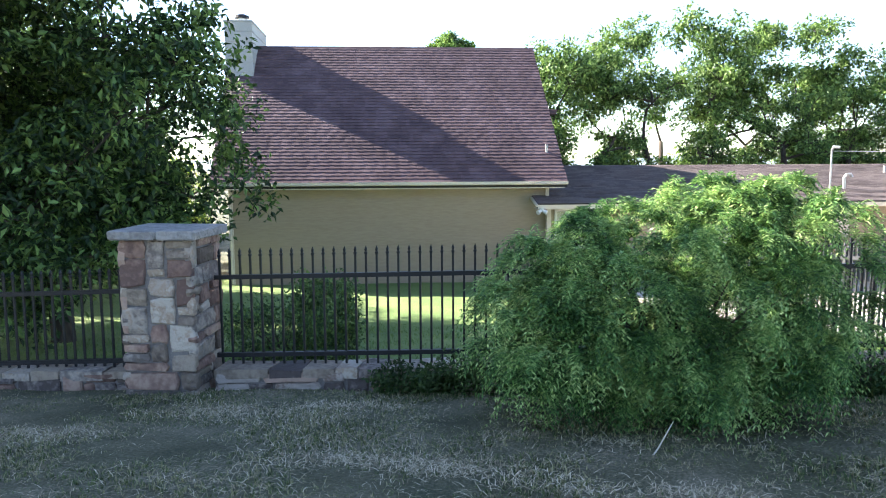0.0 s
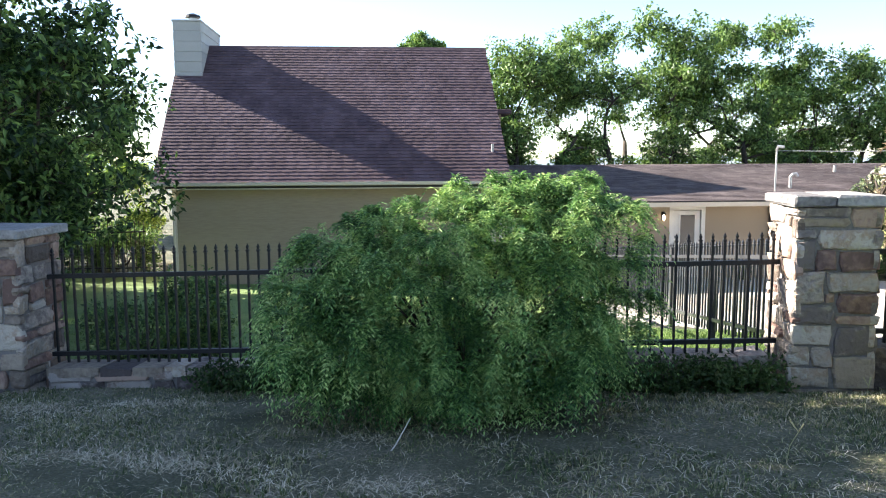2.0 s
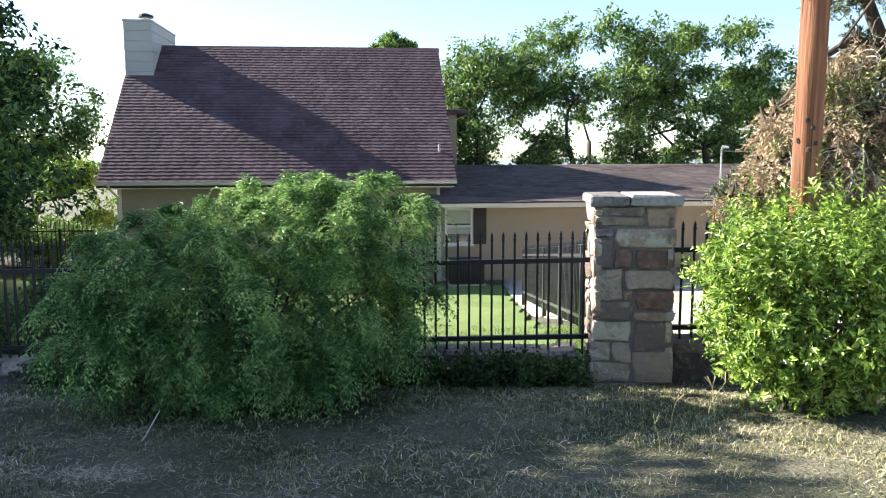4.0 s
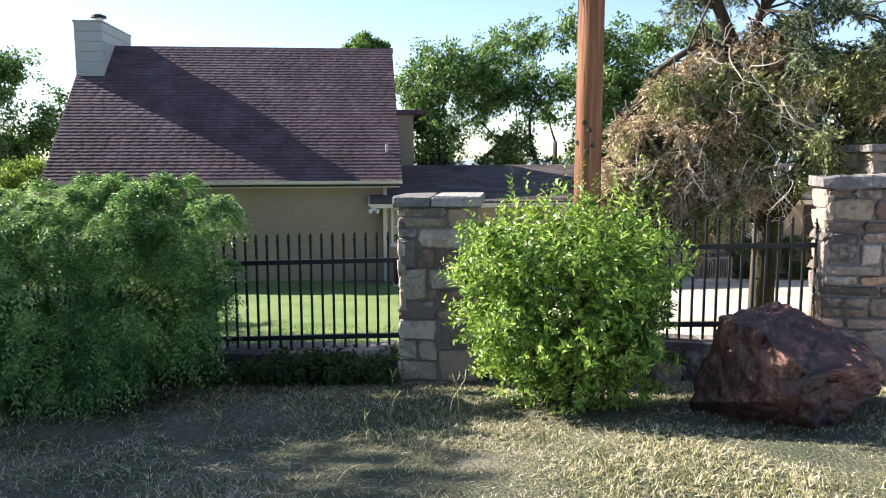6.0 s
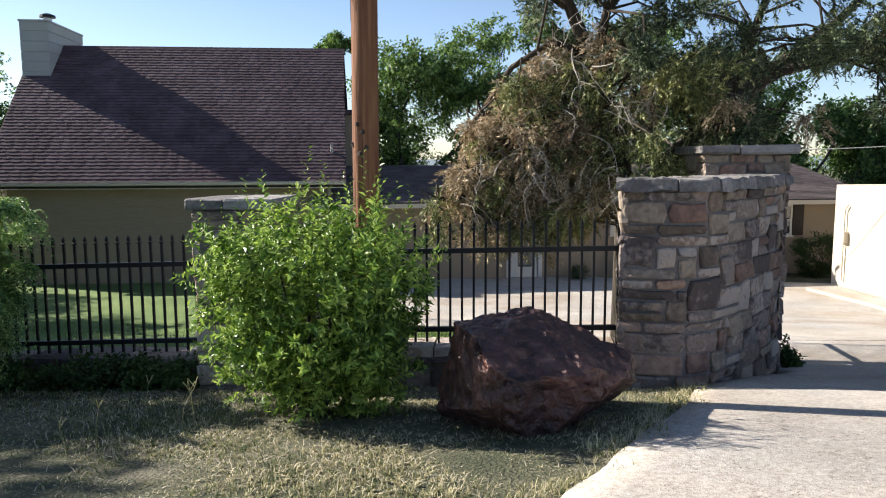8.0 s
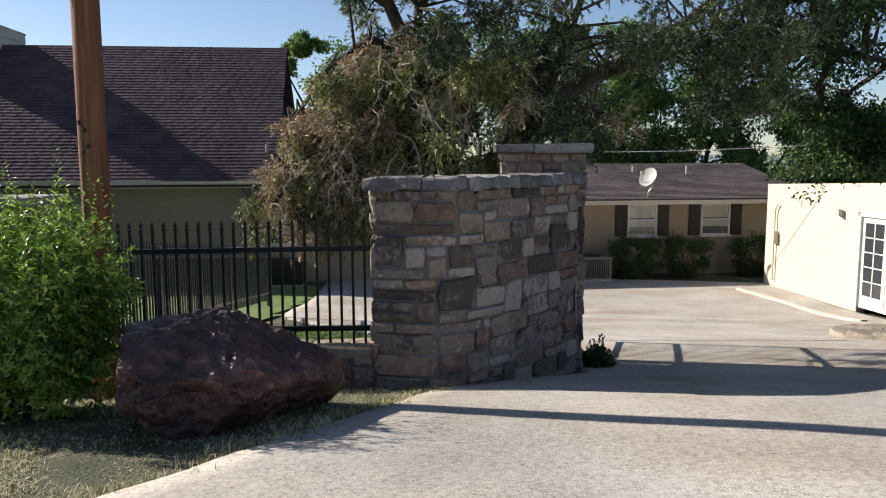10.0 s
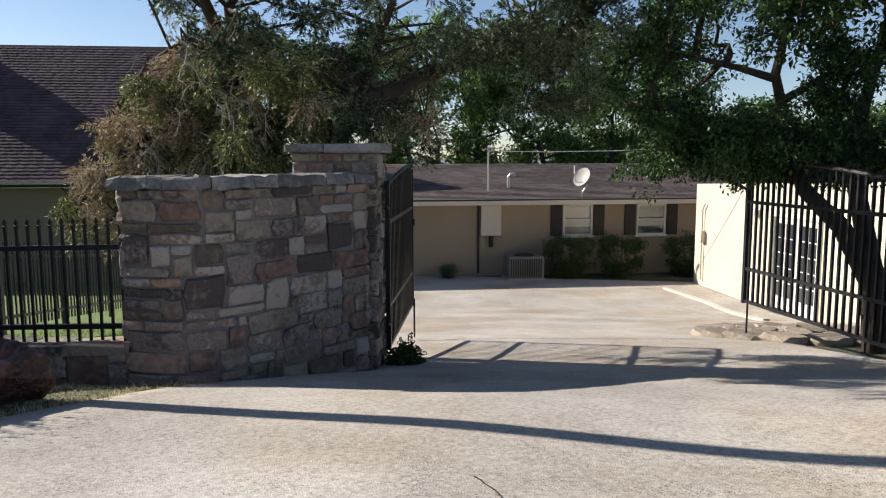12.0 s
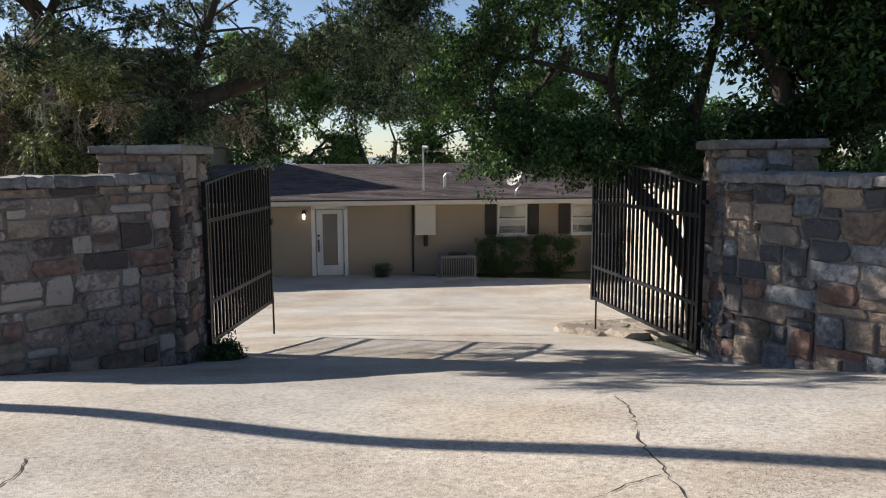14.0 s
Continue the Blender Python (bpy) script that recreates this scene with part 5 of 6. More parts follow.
lobed_tree("gate_tree", GT, 1, ((0, 0, 0), (1, 1, 1)), 0, 0.42, 15, 62, 0.056, "leaning leafy tree behind the open gate, leaves darkened for shade", 61, M_LEAF_SHADE, "", 0.105, 0.5,
           rel(GT, (((11.98, 9.85, -0.8), (11.90, 9.95, 0.37), (11.59, 10.0, 0.97), (11.28, 10.3, 1.35), (11.1, 10.4, 2.0), (10.98, 10.5, 2.6), (11.15, 10.4, 3.6)),
                    ((11.97, 9.9, -0.2), (11.95, 10.1, 0.5), (11.87, 10.5, 1.37), (11.95, 10.7, 2.2), (12.2, 10.8, 3.2), (12.1, 10.7, 4.4)),
                    ((10.98, 10.5, 2.55), (10.6, 10.4, 2.66), (10.1, 10.3, 2.78), (9.6, 10.2, 2.85)), ((11.05, 10.45, 2.3), (11.5, 10.3, 2.6), (12.0, 10.2, 2.52)))),
           regions=((25, (9.5, 10.9), (10.0, 11.2), (1.58, 2.2), 0.34), (20, (10.7, 12.4), (9.9, 11.0), (1.60, 1.95), 0.28), (8, (9.7, 11.0), (10.0, 11.2), (2.95, 3.5), 0.36), (10, (9.2, 10.1), (10.0, 11.3), (2.1, 3.2), 0.30), (6, (11.3, 11.8), (10.0, 10.8), (2.1, 2.9), 0.27)))
GT2 = (13.0, 10.6, gz(13.0, 10.6))
lobed_tree("gate_tree", GT2, 1, ((0, 0, 0), (1, 1, 1)), 0, 0.55, 15, 34, 0.096, "dense tree beyond the stone gate wall, leaves darkened for shade", 62, M_LEAF_SHADE, "", 0.13, 0.4,
           rel(GT2, (((13.0, 10.6, -0.9), (12.98, 10.6, 1.0), (12.93, 10.6, 2.0), (12.8, 10.6, 2.6), (12.5, 10.6, 3.1), (12.0, 10.5, 3.4), (11.4, 10.4, 3.7)), ((12.93, 10.6, 1.8), (13.6, 10.7, 2.7), (14.3, 10.7, 3.6), (15.0, 10.7, 4.6)))),
           regions=((76, (13.0, 16.6), (9.6, 11.6), (1.95, 5.0), 0.6), (38, (10.6, 13.2), (9.4, 11.4), (3.3, 5.2), 0.55), (7, (12.4, 13.1), (10.0, 11.0), (1.7, 2.1), 0.34), (32, (12.95, 14.4), (9.7, 11.4), (2.2, 3.9), 0.5), (26, (12.45, 14.0), (9.8, 11.2), (2.85, 3.6), 0.4)))


def sprays(rs, clumps, radius, per, leaflets, reach, leaf, droop):
    """Clumps of feathery sprays, each spray a drooping axis set round with small scale leaves."""
    n = len(clumps) * per
    d = unit(rs, n)
    d[:, 2] = d[:, 2] * 0.8 - droop * 0.5
    base = np.repeat(clumps, per, 0) + d * np.repeat(radius, per)[:, None] * rs.uniform(0.1, 0.75, (n, 1))
    ax = d * 0.9 + rs.normal(0, 0.35, (n, 3)) + np.array([0, 0, -droop])
    ax /= np.linalg.norm(ax, axis=1, keepdims=True)
    ln = reach * rs.uniform(0.6, 1.3, (n, 1))
    f = np.tile(np.linspace(0.03, 1.0, leaflets), n)[:, None]
    B, A, L = (np.repeat(q, leaflets, 0) for q in (base, ax, ln))
    p = B + A * L * f + rs.normal(0, 1, (len(B), 3)) * 0.018 * (1.15 - f)
    p[:, 2:] -= L * f * f * 0.3
    a = A + rs.normal(0, 0.55, A.shape)
    l = leaf * rs.uniform(0.6, 1.3, len(B))
    return p, a, rs.normal(0, 1, A.shape), l


def cedar():
    """A shaggy half-dead cedar: a leaning trunk, rising limbs, a brown drooping skirt, bleached twigs."""
    x, y = 5.85, 8.98
    z = gz(x, y)
    o = Vector((x, y, z))
    rnd, rs = random.Random(71), np.random.RandomState(71)
    t = thing("cedar_tree", pose(x, y, z), "shaggy olive and brown cedar with drooping dead sprays", "tree")
    stems = [
        ([(5.85, 8.98, z - 0.3), (5.86, 8.97, 1.0), (5.75, 8.85, 1.9), (5.45, 8.65, 2.7), (5.2, 8.6, 3.3), (5.05, 8.6, 4.6)], 0.125),
        ([(5.85, 8.97, 1.0), (6.25, 8.85, 1.65), (6.83, 8.7, 2.25), (7.4, 9.7, 2.65), (8.3, 10.8, 3.3), (9.3, 11.6, 4.2)], 0.125),
        ([(6.7, 8.72, 2.1), (6.95, 8.75, 2.8), (7.2, 8.8, 3.5), (7.6, 8.9, 4.2)], 0.05),
        ([(5.5, 8.68, 2.6), (5.6, 8.35, 3.1), (6.1, 8.2, 3.7), (6.7, 8.2, 4.4)], 0.05),
        ([(7.35, 9.6, 2.6), (8.0, 9.6, 2.75), (8.9, 9.4, 3.0)], 0.05),
        ([(5.45, 8.65, 2.7), (5.1, 8.48, 2.85), (4.7, 8.4, 2.6), (4.2, 8.35, 1.9)], 0.05),
        ([(5.75, 8.85, 1.9), (5.2, 8.5, 2.2), (4.5, 8.3, 1.8), (4.0, 8.3, 1.3)], 0.045),
        ([(5.2, 8.6, 3.2), (4.8, 8.7, 3.5), (4.4, 8.7, 3.5)], 0.035),
    ]
    samples = []
    for k, (pts, r) in enumerate(stems):
        pts = [Vector(p) - o for p in pts]
        part("trunk" if k < 2 else "limb", tube(pts, [r * (1.15 - 0.88 * i / (len(pts) - 1)) for i in range(len(pts))], 9), M_BARK, t, smooth=True)
        samples += [a.lerp(b, q / 5) for a, b in zip(pts[1:] if k < 2 else pts, pts[2:] if k < 2 else pts[1:]) for q in range(6)]
    zones = []                                             # (place, clump radius, green, brown or sunlit-toned olive)

    def fill(n, xs, ys, zs, size, brown, keep=lambda p: True):
        k = 0
        while k < n:
            p = Vector((rnd.uniform(*xs), rnd.uniform(*ys), rnd.uniform(*zs)))
            if keep(p):
                zones.append((p - o, size * rnd.uniform(0.7, 1.3), 1 if rnd.random() < brown else 2 if p.x < 6.75 and p.y < 8.45 and p.z < 2.6 else 0))
                k += 1
    gaps = lambda q, c: (lambda p: noise.noise(Vector((p.x * q + 7, p.y * 0.35, p.z * q + 1))) > c)
    left = lambda p: p.x > 4.0 + max(0, p.z - 1.3) * 0.56 + 0.22 * noise.noise(p * 2.5)
    floor_at = lambda p: p.z > 0.98 + 0.24 * noise.noise(Vector((p.x * 3, p.y * 3, 5)))
    fill(160, (3.7, 5.6), (8.0, 8.8), (0.85, 2.2), 0.19, 0.72, lambda p: left(p) and floor_at(p) and gaps(2.2, -0.28)(p))
    fill(58, (4.2, 5.9), (8.1, 8.9), (1.9, 2.95), 0.18, 0.36, lambda p: left(p) and gaps(2.2, -0.12)(p))
    fill(52, (5.5, 6.9), (8.0, 8.8), (1.15, 2.7), 0.18, 0.15, lambda p: p.z > 1.25 + 0.25 * noise.noise(p * 2.7) and gaps(2.2, 0.02)(p))
    fill(30, (4.5, 6.8), (8.0, 9.0), (2.7, 3.9), 0.17, 0.08, gaps(2.1, 0.12))
    fill(22, (4.4, 7.4), (6.9, 8.0), (3.25, 4.1), 0.19, 0.05, gaps(1.9, 0.05))
    fill(38, (6.4, 9.3), (8.2, 10.2), (2.5, 4.2), 0.21, 0.03, gaps(1.5, 0.08))
    fill(26, (7.9, 9.0), (8.7, 9.8), (2.2, 3.0), 0.20, 0.02, gaps(1.7, -0.02))
    fill(26, (5.6, 7.3), (8.9, 10.2), (1.7, 3.4), 0.19, 0.03, gaps(1.7, 0.08))
    fill(14, (6.2, 7.7), (8.4, 9.4), (1.9, 3.0), 0.18, 0.06, gaps(1.9, -0.05))
    fill(17, (5.75, 6.7), (7.5, 8.05), (1.5, 2.7), 0.16, 0.06, gaps(2.0, -0.2))
    fill(46, (7.2, 9.3), (8.5, 9.7), (2.65, 3.6), 0.20, 0.03, gaps(1.6, -0.12))
    # crown above the view, added so its shade falls on gate trees and wall
    fill(84, (5.2, 9.8), (8.2, 10.8), (4.1, 6.6), 0.30, 0.02, gaps(1.0, -0.1))
    fill(72, (5.8, 8.5), (7.6, 9.0), (4.0, 5.4), 0.27, 0.02)
    bm = bmesh.new()
    for p, s, b in zones:
        st = min(samples, key=lambda q: (q - p).length + rnd.random() * 0.4 + max(0, q.z - p.z) * 0.4)
        mid = st.lerp(p, 0.55) + Vector((rnd.gauss(0, 0.08), rnd.gauss(0, 0.08), rnd.uniform(0.02, 0.2)))
        tube([st, mid, p], [0.016, 0.011, 0.004], 5, bm, False)
    part("branchwork", bm, M_BARK, t)
    for nm, dry, mat, lab in (("foliage", 0, M_CEDAR, "grey-green scale foliage"), ("dry_foliage", 1, M_CEDAR_DRY, "brown dead foliage"), ("olive_foliage", 2, M_CEDAR_OLIVE, "olive scale foliage with sunlight in its colour")):
        c = np.array([tuple(p) for p, s, b in zones if b == dry])
        s = np.array([s for p, s, b in zones if b == dry])
        p, a, nr, l = sprays(rs, c, s, 24, 29, *((0.14, 0.042, 0.12) if dry == 0 else (0.17, 0.042, 0.4)))
        link_mesh(nm, needle_mesh(nm, p, a, nr, l, l * 0.33), mat, t, lab)
    for k in range(115):                                   # bleached dead boughs: crooked, forking, hanging
        c = ((4.94, 8.3, 2.84), (5.2, 8.1, 2.6), (5.5, 8.05, 2.25), (4.5, 8.05, 2.0), (6.1, 8.0, 2.3), (4.9, 7.95, 1.7), (5.7, 7.95, 1.6), (4.2, 8.0, 1.6))[k % 8]
        p = Vector(c) - o + Vector((rnd.gauss(0, 0.22), rnd.gauss(-0.04, 0.06), rnd.gauss(0, 0.18)))
        d = Vector((rnd.gauss(0.1, 0.8), rnd.gauss(-0.2, 0.3), rnd.gauss(-0.25, 0.6))).normalized()
        r, step = rnd.choice((0.0025, 0.0035, 0.0035, 0.006)), rnd.uniform(0.05, 0.10)
        pts = [p]
        for q in range(7):
            d = (d + Vector((rnd.gauss(0, 0.35), rnd.gauss(0, 0.2), rnd.gauss(-0.18, 0.3)))).normalized()
            pts.append(pts[-1] + d * step)
        if any(q.x + x < 4.2 + max(0, q.z + z - 1.3) * 0.56 for q in pts):
            continue                                       # none beyond the crown's outline
        b = tube(pts, [r * (1 - 0.11 * q) for q in range(8)], 5, None, False)
        for _ in range(5):
            q = rnd.randrange(1, 7)
            e = (d + Vector((rnd.gauss(0, 0.8), rnd.gauss(0, 0.4), rnd.gauss(-0.2, 0.6)))).normalized() * rnd.uniform(0.06, 0.16)
            tube([pts[q], pts[q] + e * 0.55 + Vector((rnd.gauss(0, 0.012), 0, rnd.gauss(0, 0.012))), pts[q] + e], [r * 0.6, r * 0.45, r * 0.2], 4, b, False)
        part("bare_twig", b, M_TWIG, t, "bleached bare twig")


cedar()


def feathery_bush():
    """A wide bush of drooping feathery fronds."""
    x, y = 0.43, 5.0
    rnd, rs = random.Random(81), np.random.RandomState(81)
    t = thing("feathery_bush", pose(x, y, gz(x, y), 0, 0, 22), "wide green bush with drooping feathery leaves before the fence", "bush")
    for i in range(16):
        a = rnd.uniform(0, 2 * math.pi)
        e = Vector((math.cos(a) * rnd.uniform(0.3, 0.8), math.sin(a) * rnd.uniform(0.2, 0.5), rnd.uniform(0.6, 1.2)))
        part("stem", tube([(rnd.gauss(0, 0.06), rnd.gauss(0, 0.06), -0.05), e * 0.5 + Vector((0, 0, 0.1)), e], [0.018, 0.012, 0.004], 5), M_BARK, t)
    us = [-1.35, -1.26, -1.0, -0.7, -0.3, 0.0, 0.35, 0.5, 0.7, 0.95, 1.15, 1.28]
    top = lambda u: np.interp(u, us, [0.60, 0.86, 1.16, 1.36, 1.40, 1.45, 1.53, 1.58, 1.55, 1.48, 1.36, 1.18])
    low = lambda u: np.interp(u, us, [0.5, 0.35, 0.2, 0.12, 0.06, 0.05, 0.05, 0.08, 0.14, 0.28, 0.42, 0.7])
    deep = lambda u: 0.80 * math.sqrt(max(0.03, 1 - (u / 1.42) ** 2))
    heads = []                                              # heads of fronds over a lumpy dome, with dark gaps between
    for k in range(6000):
        u, a = rnd.uniform(-1.25, 1.2), radians(rnd.uniform(-70, 235))
        zc = low(u) + 0.46 * (top(u) - low(u))
        r = (1 + 0.46 * noise.noise(Vector((u * 3.2 + 3, a * 2.1, 1.0)))) * rnd.uniform(0.82, 1.03)
        p = Vector((u, -math.cos(a) * deep(u) * r, zc + math.sin(a) * ((top(u) if a > 0 and a < math.pi else zc * 2 - low(u)) - zc) * min(r, 1.06)))
        if p.z > 0.14 and noise.noise(p * 3.0 + Vector((1, 5, 2))) > -0.15 and all((p - q[0]).length > 0.185 for q in heads):
            o = Vector((u * 0.55, p.y / 0.75, (p.z - zc) * 1.1)).normalized()
            heads.append((p, o, rnd.uniform(0.85, 1.25)))
    for k in range(26):                                     # loose upright sprigs on the crest
        u = rnd.choice((rnd.gauss(0.48, 0.14), rnd.uniform(-0.8, 1.0)))
        heads.append((Vector((u, rnd.gauss(0, 0.22), top(u) - rnd.uniform(0.06, 0.16))), Vector((rnd.gauss(0, 0.3), rnd.gauss(0, 0.3), 1)).normalized(), 0.85))
    core = [(Vector((rnd.uniform(-1.05, 1.0), rnd.uniform(-0.42, 0.5), 0)), Vector((rnd.gauss(0, 1), rnd.gauss(0, 1), 0.3)).normalized(), 1.2) for k in range(150)]
    for p, o, q in core:
        p.z = rnd.uniform(low(p.x) + 0.1, top(p.x) * 0.75)
    heads += core
    per = 38
    rep_ = lambda q: np.repeat(np.array(q, float), per, 0)
    K, O, big = rep_([tuple(h[0]) for h in heads]), rep_([tuple(h[1]) for h in heads]), rep_([[h[2]] for h in heads])
    n = len(K)
    D = O * 0.6 + rs.normal(0, 0.5, (n, 3)) + np.array([0, 0, 0.42])
    D /= np.linalg.norm(D, axis=1, keepdims=True)
    P = K - O * 0.06 + D * rs.uniform(0.0, 0.04, (n, 1)) + rs.normal(0, 0.022, (n, 3))
    S = np.cross(D, [0, 0, 1.0])
    S /= np.maximum(1e-3, np.linalg.norm(S, axis=1, keepdims=True))
    ln = rs.uniform(0.11, 0.22, (n, 1)) * big
    m = 8
    f = np.tile((np.arange(m) + 0.5) / m, n)[:, None]
    P, D, S, ln = (np.repeat(q, m, 0) for q in (P, D, S, ln))
    C = P + D * ln * f
    C[:, 2:] -= ln * 0.95 * f * f
    C[:, 2] = np.maximum(C[:, 2], 0.03)
    fwd = D.copy()
    fwd[:, 2:] -= 1.4 * f
    fwd /= np.linalg.norm(fwd, axis=1, keepdims=True)
    A = np.concatenate([fwd * 0.75 + S * 0.85, fwd * 0.75 - S * 0.85]) + np.array([0, 0, -0.18])
    N = rs.normal(0, 0.22, A.shape) + np.array([0, 0, 1.0])
    L = rs.uniform(0.030, 0.054, len(A)) * np.concatenate([1.15 - 0.45 * f[:, 0]] * 2)
    link_mesh("foliage", leaf_mesh("foliage", np.concatenate([C, C]), A, N, L, np.full(len(A), 0.0112)), M_PEPPER, t)
    part("stick", tube([(-0.65, -0.97, 0.03), (-0.55, -0.97, 0.16), (-0.47, -0.97, 0.30)], [0.005, 0.0045, 0.0025], 6), M_TWIG, t, "bare pale stick")


feathery_bush()


def shrub(name, base, radii, label, seed, mat, size, n, per=26, group="", spike=0.25):
    rnd, rs = random.Random(seed), np.random.RandomState(seed)
    t = thing(name, pose(*base), label, "shrub", group)
    rx, ry, rz = radii
    cl = []
    for i in range(n):
        d = unit(rs, 1)[0]
        k = (1 + 0.42 * noise.noise(Vector(d) * 2.8 + Vector((seed, 2, 0)))) * rs.uniform(0.5, 1.0) ** 0.4
        e = np.sign(d) * np.abs(d) ** 0.75
        w = 0.84 + 0.20 * e[2]
        cl.append((e[0] * rx * k * w, e[1] * ry * k * w, rz * 0.98 + e[2] * rz * 0.94 * k))
    for i in range(12):
        e = Vector(cl[rnd.randrange(n)])
        part("stem", tube([(rnd.gauss(0, 0.05), rnd.gauss(0, 0.05), -0.05), (e.x * 0.4, e.y * 0.4, e.z * 0.55), tuple(e)], [0.014, 0.01, 0.003], 5), M_BARK, t)
    p, a, nr, l = crown_leaves(rs, np.array(cl), per, 0.13, size, 0.1)
    # upright shoots on the top
    P2 = []
    for i in range(int(n * spike)):
        e = np.array(cl[rnd.randrange(n)])
        if e[2] < rz * 1.2:
            continue
        for k in range(9):
            P2.append(e + np.array([rnd.gauss(0, 0.015), rnd.gauss(0, 0.015), 0.02 * k + 0.03]))
    if P2:
        P2 = np.array(P2)
        a2 = unit(rs, len(P2)) * 0.8 + np.array([0, 0, 0.4])
        p, a, nr, l = np.vstack([p, P2]), np.vstack([a, a2]), np.vstack([nr, unit(rs, len(P2))]), np.concatenate([l, np.full(len(P2), size * 0.8)])
    link_mesh("foliage", leaf_mesh("foliage", p, a, nr, l, l * 0.55), mat, t)
    return t


def leafy_shrub():
    """A round, loose shrub of many leafy shoots, with taller sprigs on its top."""
    x, y = 3.86, 5.02
    rnd, rs = random.Random(91), np.random.RandomState(91)
    t = thing("leafy_shrub", pose(x, y, gz(x, y)), "bright yellow-green leafy shrub beside the boulder", "shrub")
    n = 2500
    d = unit(rs, n)
    lump = np.array([1 + 0.42 * noise.noise(Vector(q) * 2.6 + Vector((4, 2, 9))) + 0.16 * noise.noise(Vector(q) * 6.0) for q in d])
    r = lump * rs.uniform(0.12, 1.0, n) ** 0.36
    e = np.sign(d) * np.abs(d) ** 0.86
    w = 0.90 + 0.12 * e[:, 2]
    K = np.stack([e[:, 0] * 0.67 * r * w + 0.05, e[:, 1] * 0.52 * r * w, 0.62 + e[:, 2] * 0.56 * r], 1)
    K[:, 0] += 0.10 * (K[:, 2] - 0.6) * -0.6
    K[:, 2] = np.maximum(K[:, 2], 0.05)
    for i in range(14):
        g = Vector(K[rnd.randrange(n)])
        part("stem", tube([(rnd.gauss(0, 0.05), rnd.gauss(0, 0.05), -0.05), (g.x * 0.45, g.y * 0.45, g.z * 0.55), tuple(g)], [0.014, 0.01, 0.003], 5), M_BARK, t)
    ax = d * 0.75 + rs.normal(0, 0.38, (n, 3)) + np.array([0, 0, 0.45])
    ax /= np.linalg.norm(ax, axis=1, keepdims=True)
    ln = rs.uniform(0.06, 0.15, n)
    top = (d[:, 2] > 0.45) & (r > 0.85 * lump) & (rs.random(n) < 0.30)
    ln[top] = rs.uniform(0.15, 0.30, top.sum())
    ax[top] = ax[top] * 0.4 + np.array([0, 0, 0.9])
    m = 12
    f = np.tile(np.linspace(0.05, 1.0, m), n)[:, None]
    B, A, L = np.repeat(K, m, 0), np.repeat(ax, m, 0), np.repeat(ln, m)[:, None]
    p = B + A * L * f
    side = np.cross(A, unit(rs, len(A)))
    side /= np.maximum(1e-3, np.linalg.norm(side, axis=1, keepdims=True))
    a = side + A * 0.55 + np.array([0, 0, -0.1])
    l = 0.054 * rs.uniform(0.6, 1.3, len(A)) * (1.15 - 0.5 * f[:, 0])
    link_mesh("foliage", leaf_mesh("foliage", p, a, A + rs.normal(0, 0.4, A.shape), l, l * 0.38), M_SHRUB, t)


leafy_shrub()
for i, (u, v) in enumerate(((19.35, -0.75), (20.9, -0.75), (22.9, -0.75))):
    q = H @ Vector((u, v, 0))
    shrub("hedge_shrub", (q.x, q.y, gz(q.x, q.y)), (0.74, 0.5, 0.62), "dark green rounded shrub under the windows", 95 + i, M_WEED, 0.06, 240, 30, "shrubs under the windows", 0.1)


# ---- planting along the walls ----
def weeds(s0, s1, n, seed, out=0.30, h=0.22):
    """Dark weeds and ivy at the foot of the low wall."""
    rnd, rs = random.Random(seed), np.random.RandomState(seed)
    p0 = fence_xy((s0 + s1) / 2)
    t = thing("weed_strip", pose(p0.x, p0.y, 0), "dark leafy weeds along the foot of the low wall", "weeds", "weeds along the wall")
    C = []
    for i in range(n):
        p = fence_xy(rnd.uniform(s0, s1)) - fnor * (0.16 + rnd.random() ** 1.5 * out)
        k = 0.55 + 0.6 * noise.noise(Vector((p.x * 2.2, p.y * 2, seed)))
        C.append((p.x - p0.x, p.y - p0.y, gz(p.x, p.y) + rnd.uniform(0.0, h) * max(0.2, k + 0.5)))
    for k in range(7):
        q = Vector(C[rnd.randrange(n)])
        part("runner", tube([(q.x, q.y, q.z - 0.12), (q.x + rnd.uniform(-0.1, 0.1), q.y, q.z + 0.02), (q.x + rnd.uniform(-0.25, 0.25), q.y - 0.05, q.z + rnd.uniform(0.0, 0.08))], [0.005, 0.004, 0.002], 5), M_BARK, t)
    p, a, nr, l = crown_leaves(rs, np.array(C), 22, 0.085, 0.04, -0.1)
    link_mesh("foliage", leaf_mesh("foliage", p, a, nr, l, l * 0.6), M_WEED, t)


weeds(-4.35, -2.9, 210, 201)
weeds(-2.9, -0.9, 240, 204)
weeds(-0.9, 0.05, 150, 202)
def ground_cover(s0, s1, n, seed, back=(0.22, 0.95)):
    """Low bright leafy plants along the back of the low wall."""
    rnd, rs = random.Random(seed), np.random.RandomState(seed)
    C = []
    for i in range(n):
        p = fence_xy(rnd.uniform(s0, s1)) + fnor * rnd.uniform(*back)
        C.append((p.x, p.y, gz(p.x, p.y) + 0.06 + rnd.uniform(0.0, 0.14) * (0.6 + noise.noise(Vector((p.x * 3, p.y * 3, seed))))))
    p, a, nr, l = crown_leaves(rs, np.array(C), 16, 0.06, 0.034, -0.2)
    ob = link_mesh("ground_cover", leaf_mesh("ground_cover", p, a, nr, l, l * 0.75), M_SHRUB)
    tagged(ob, "low bright green leafy ground cover behind the fence", "ground cover", kind="stuff")


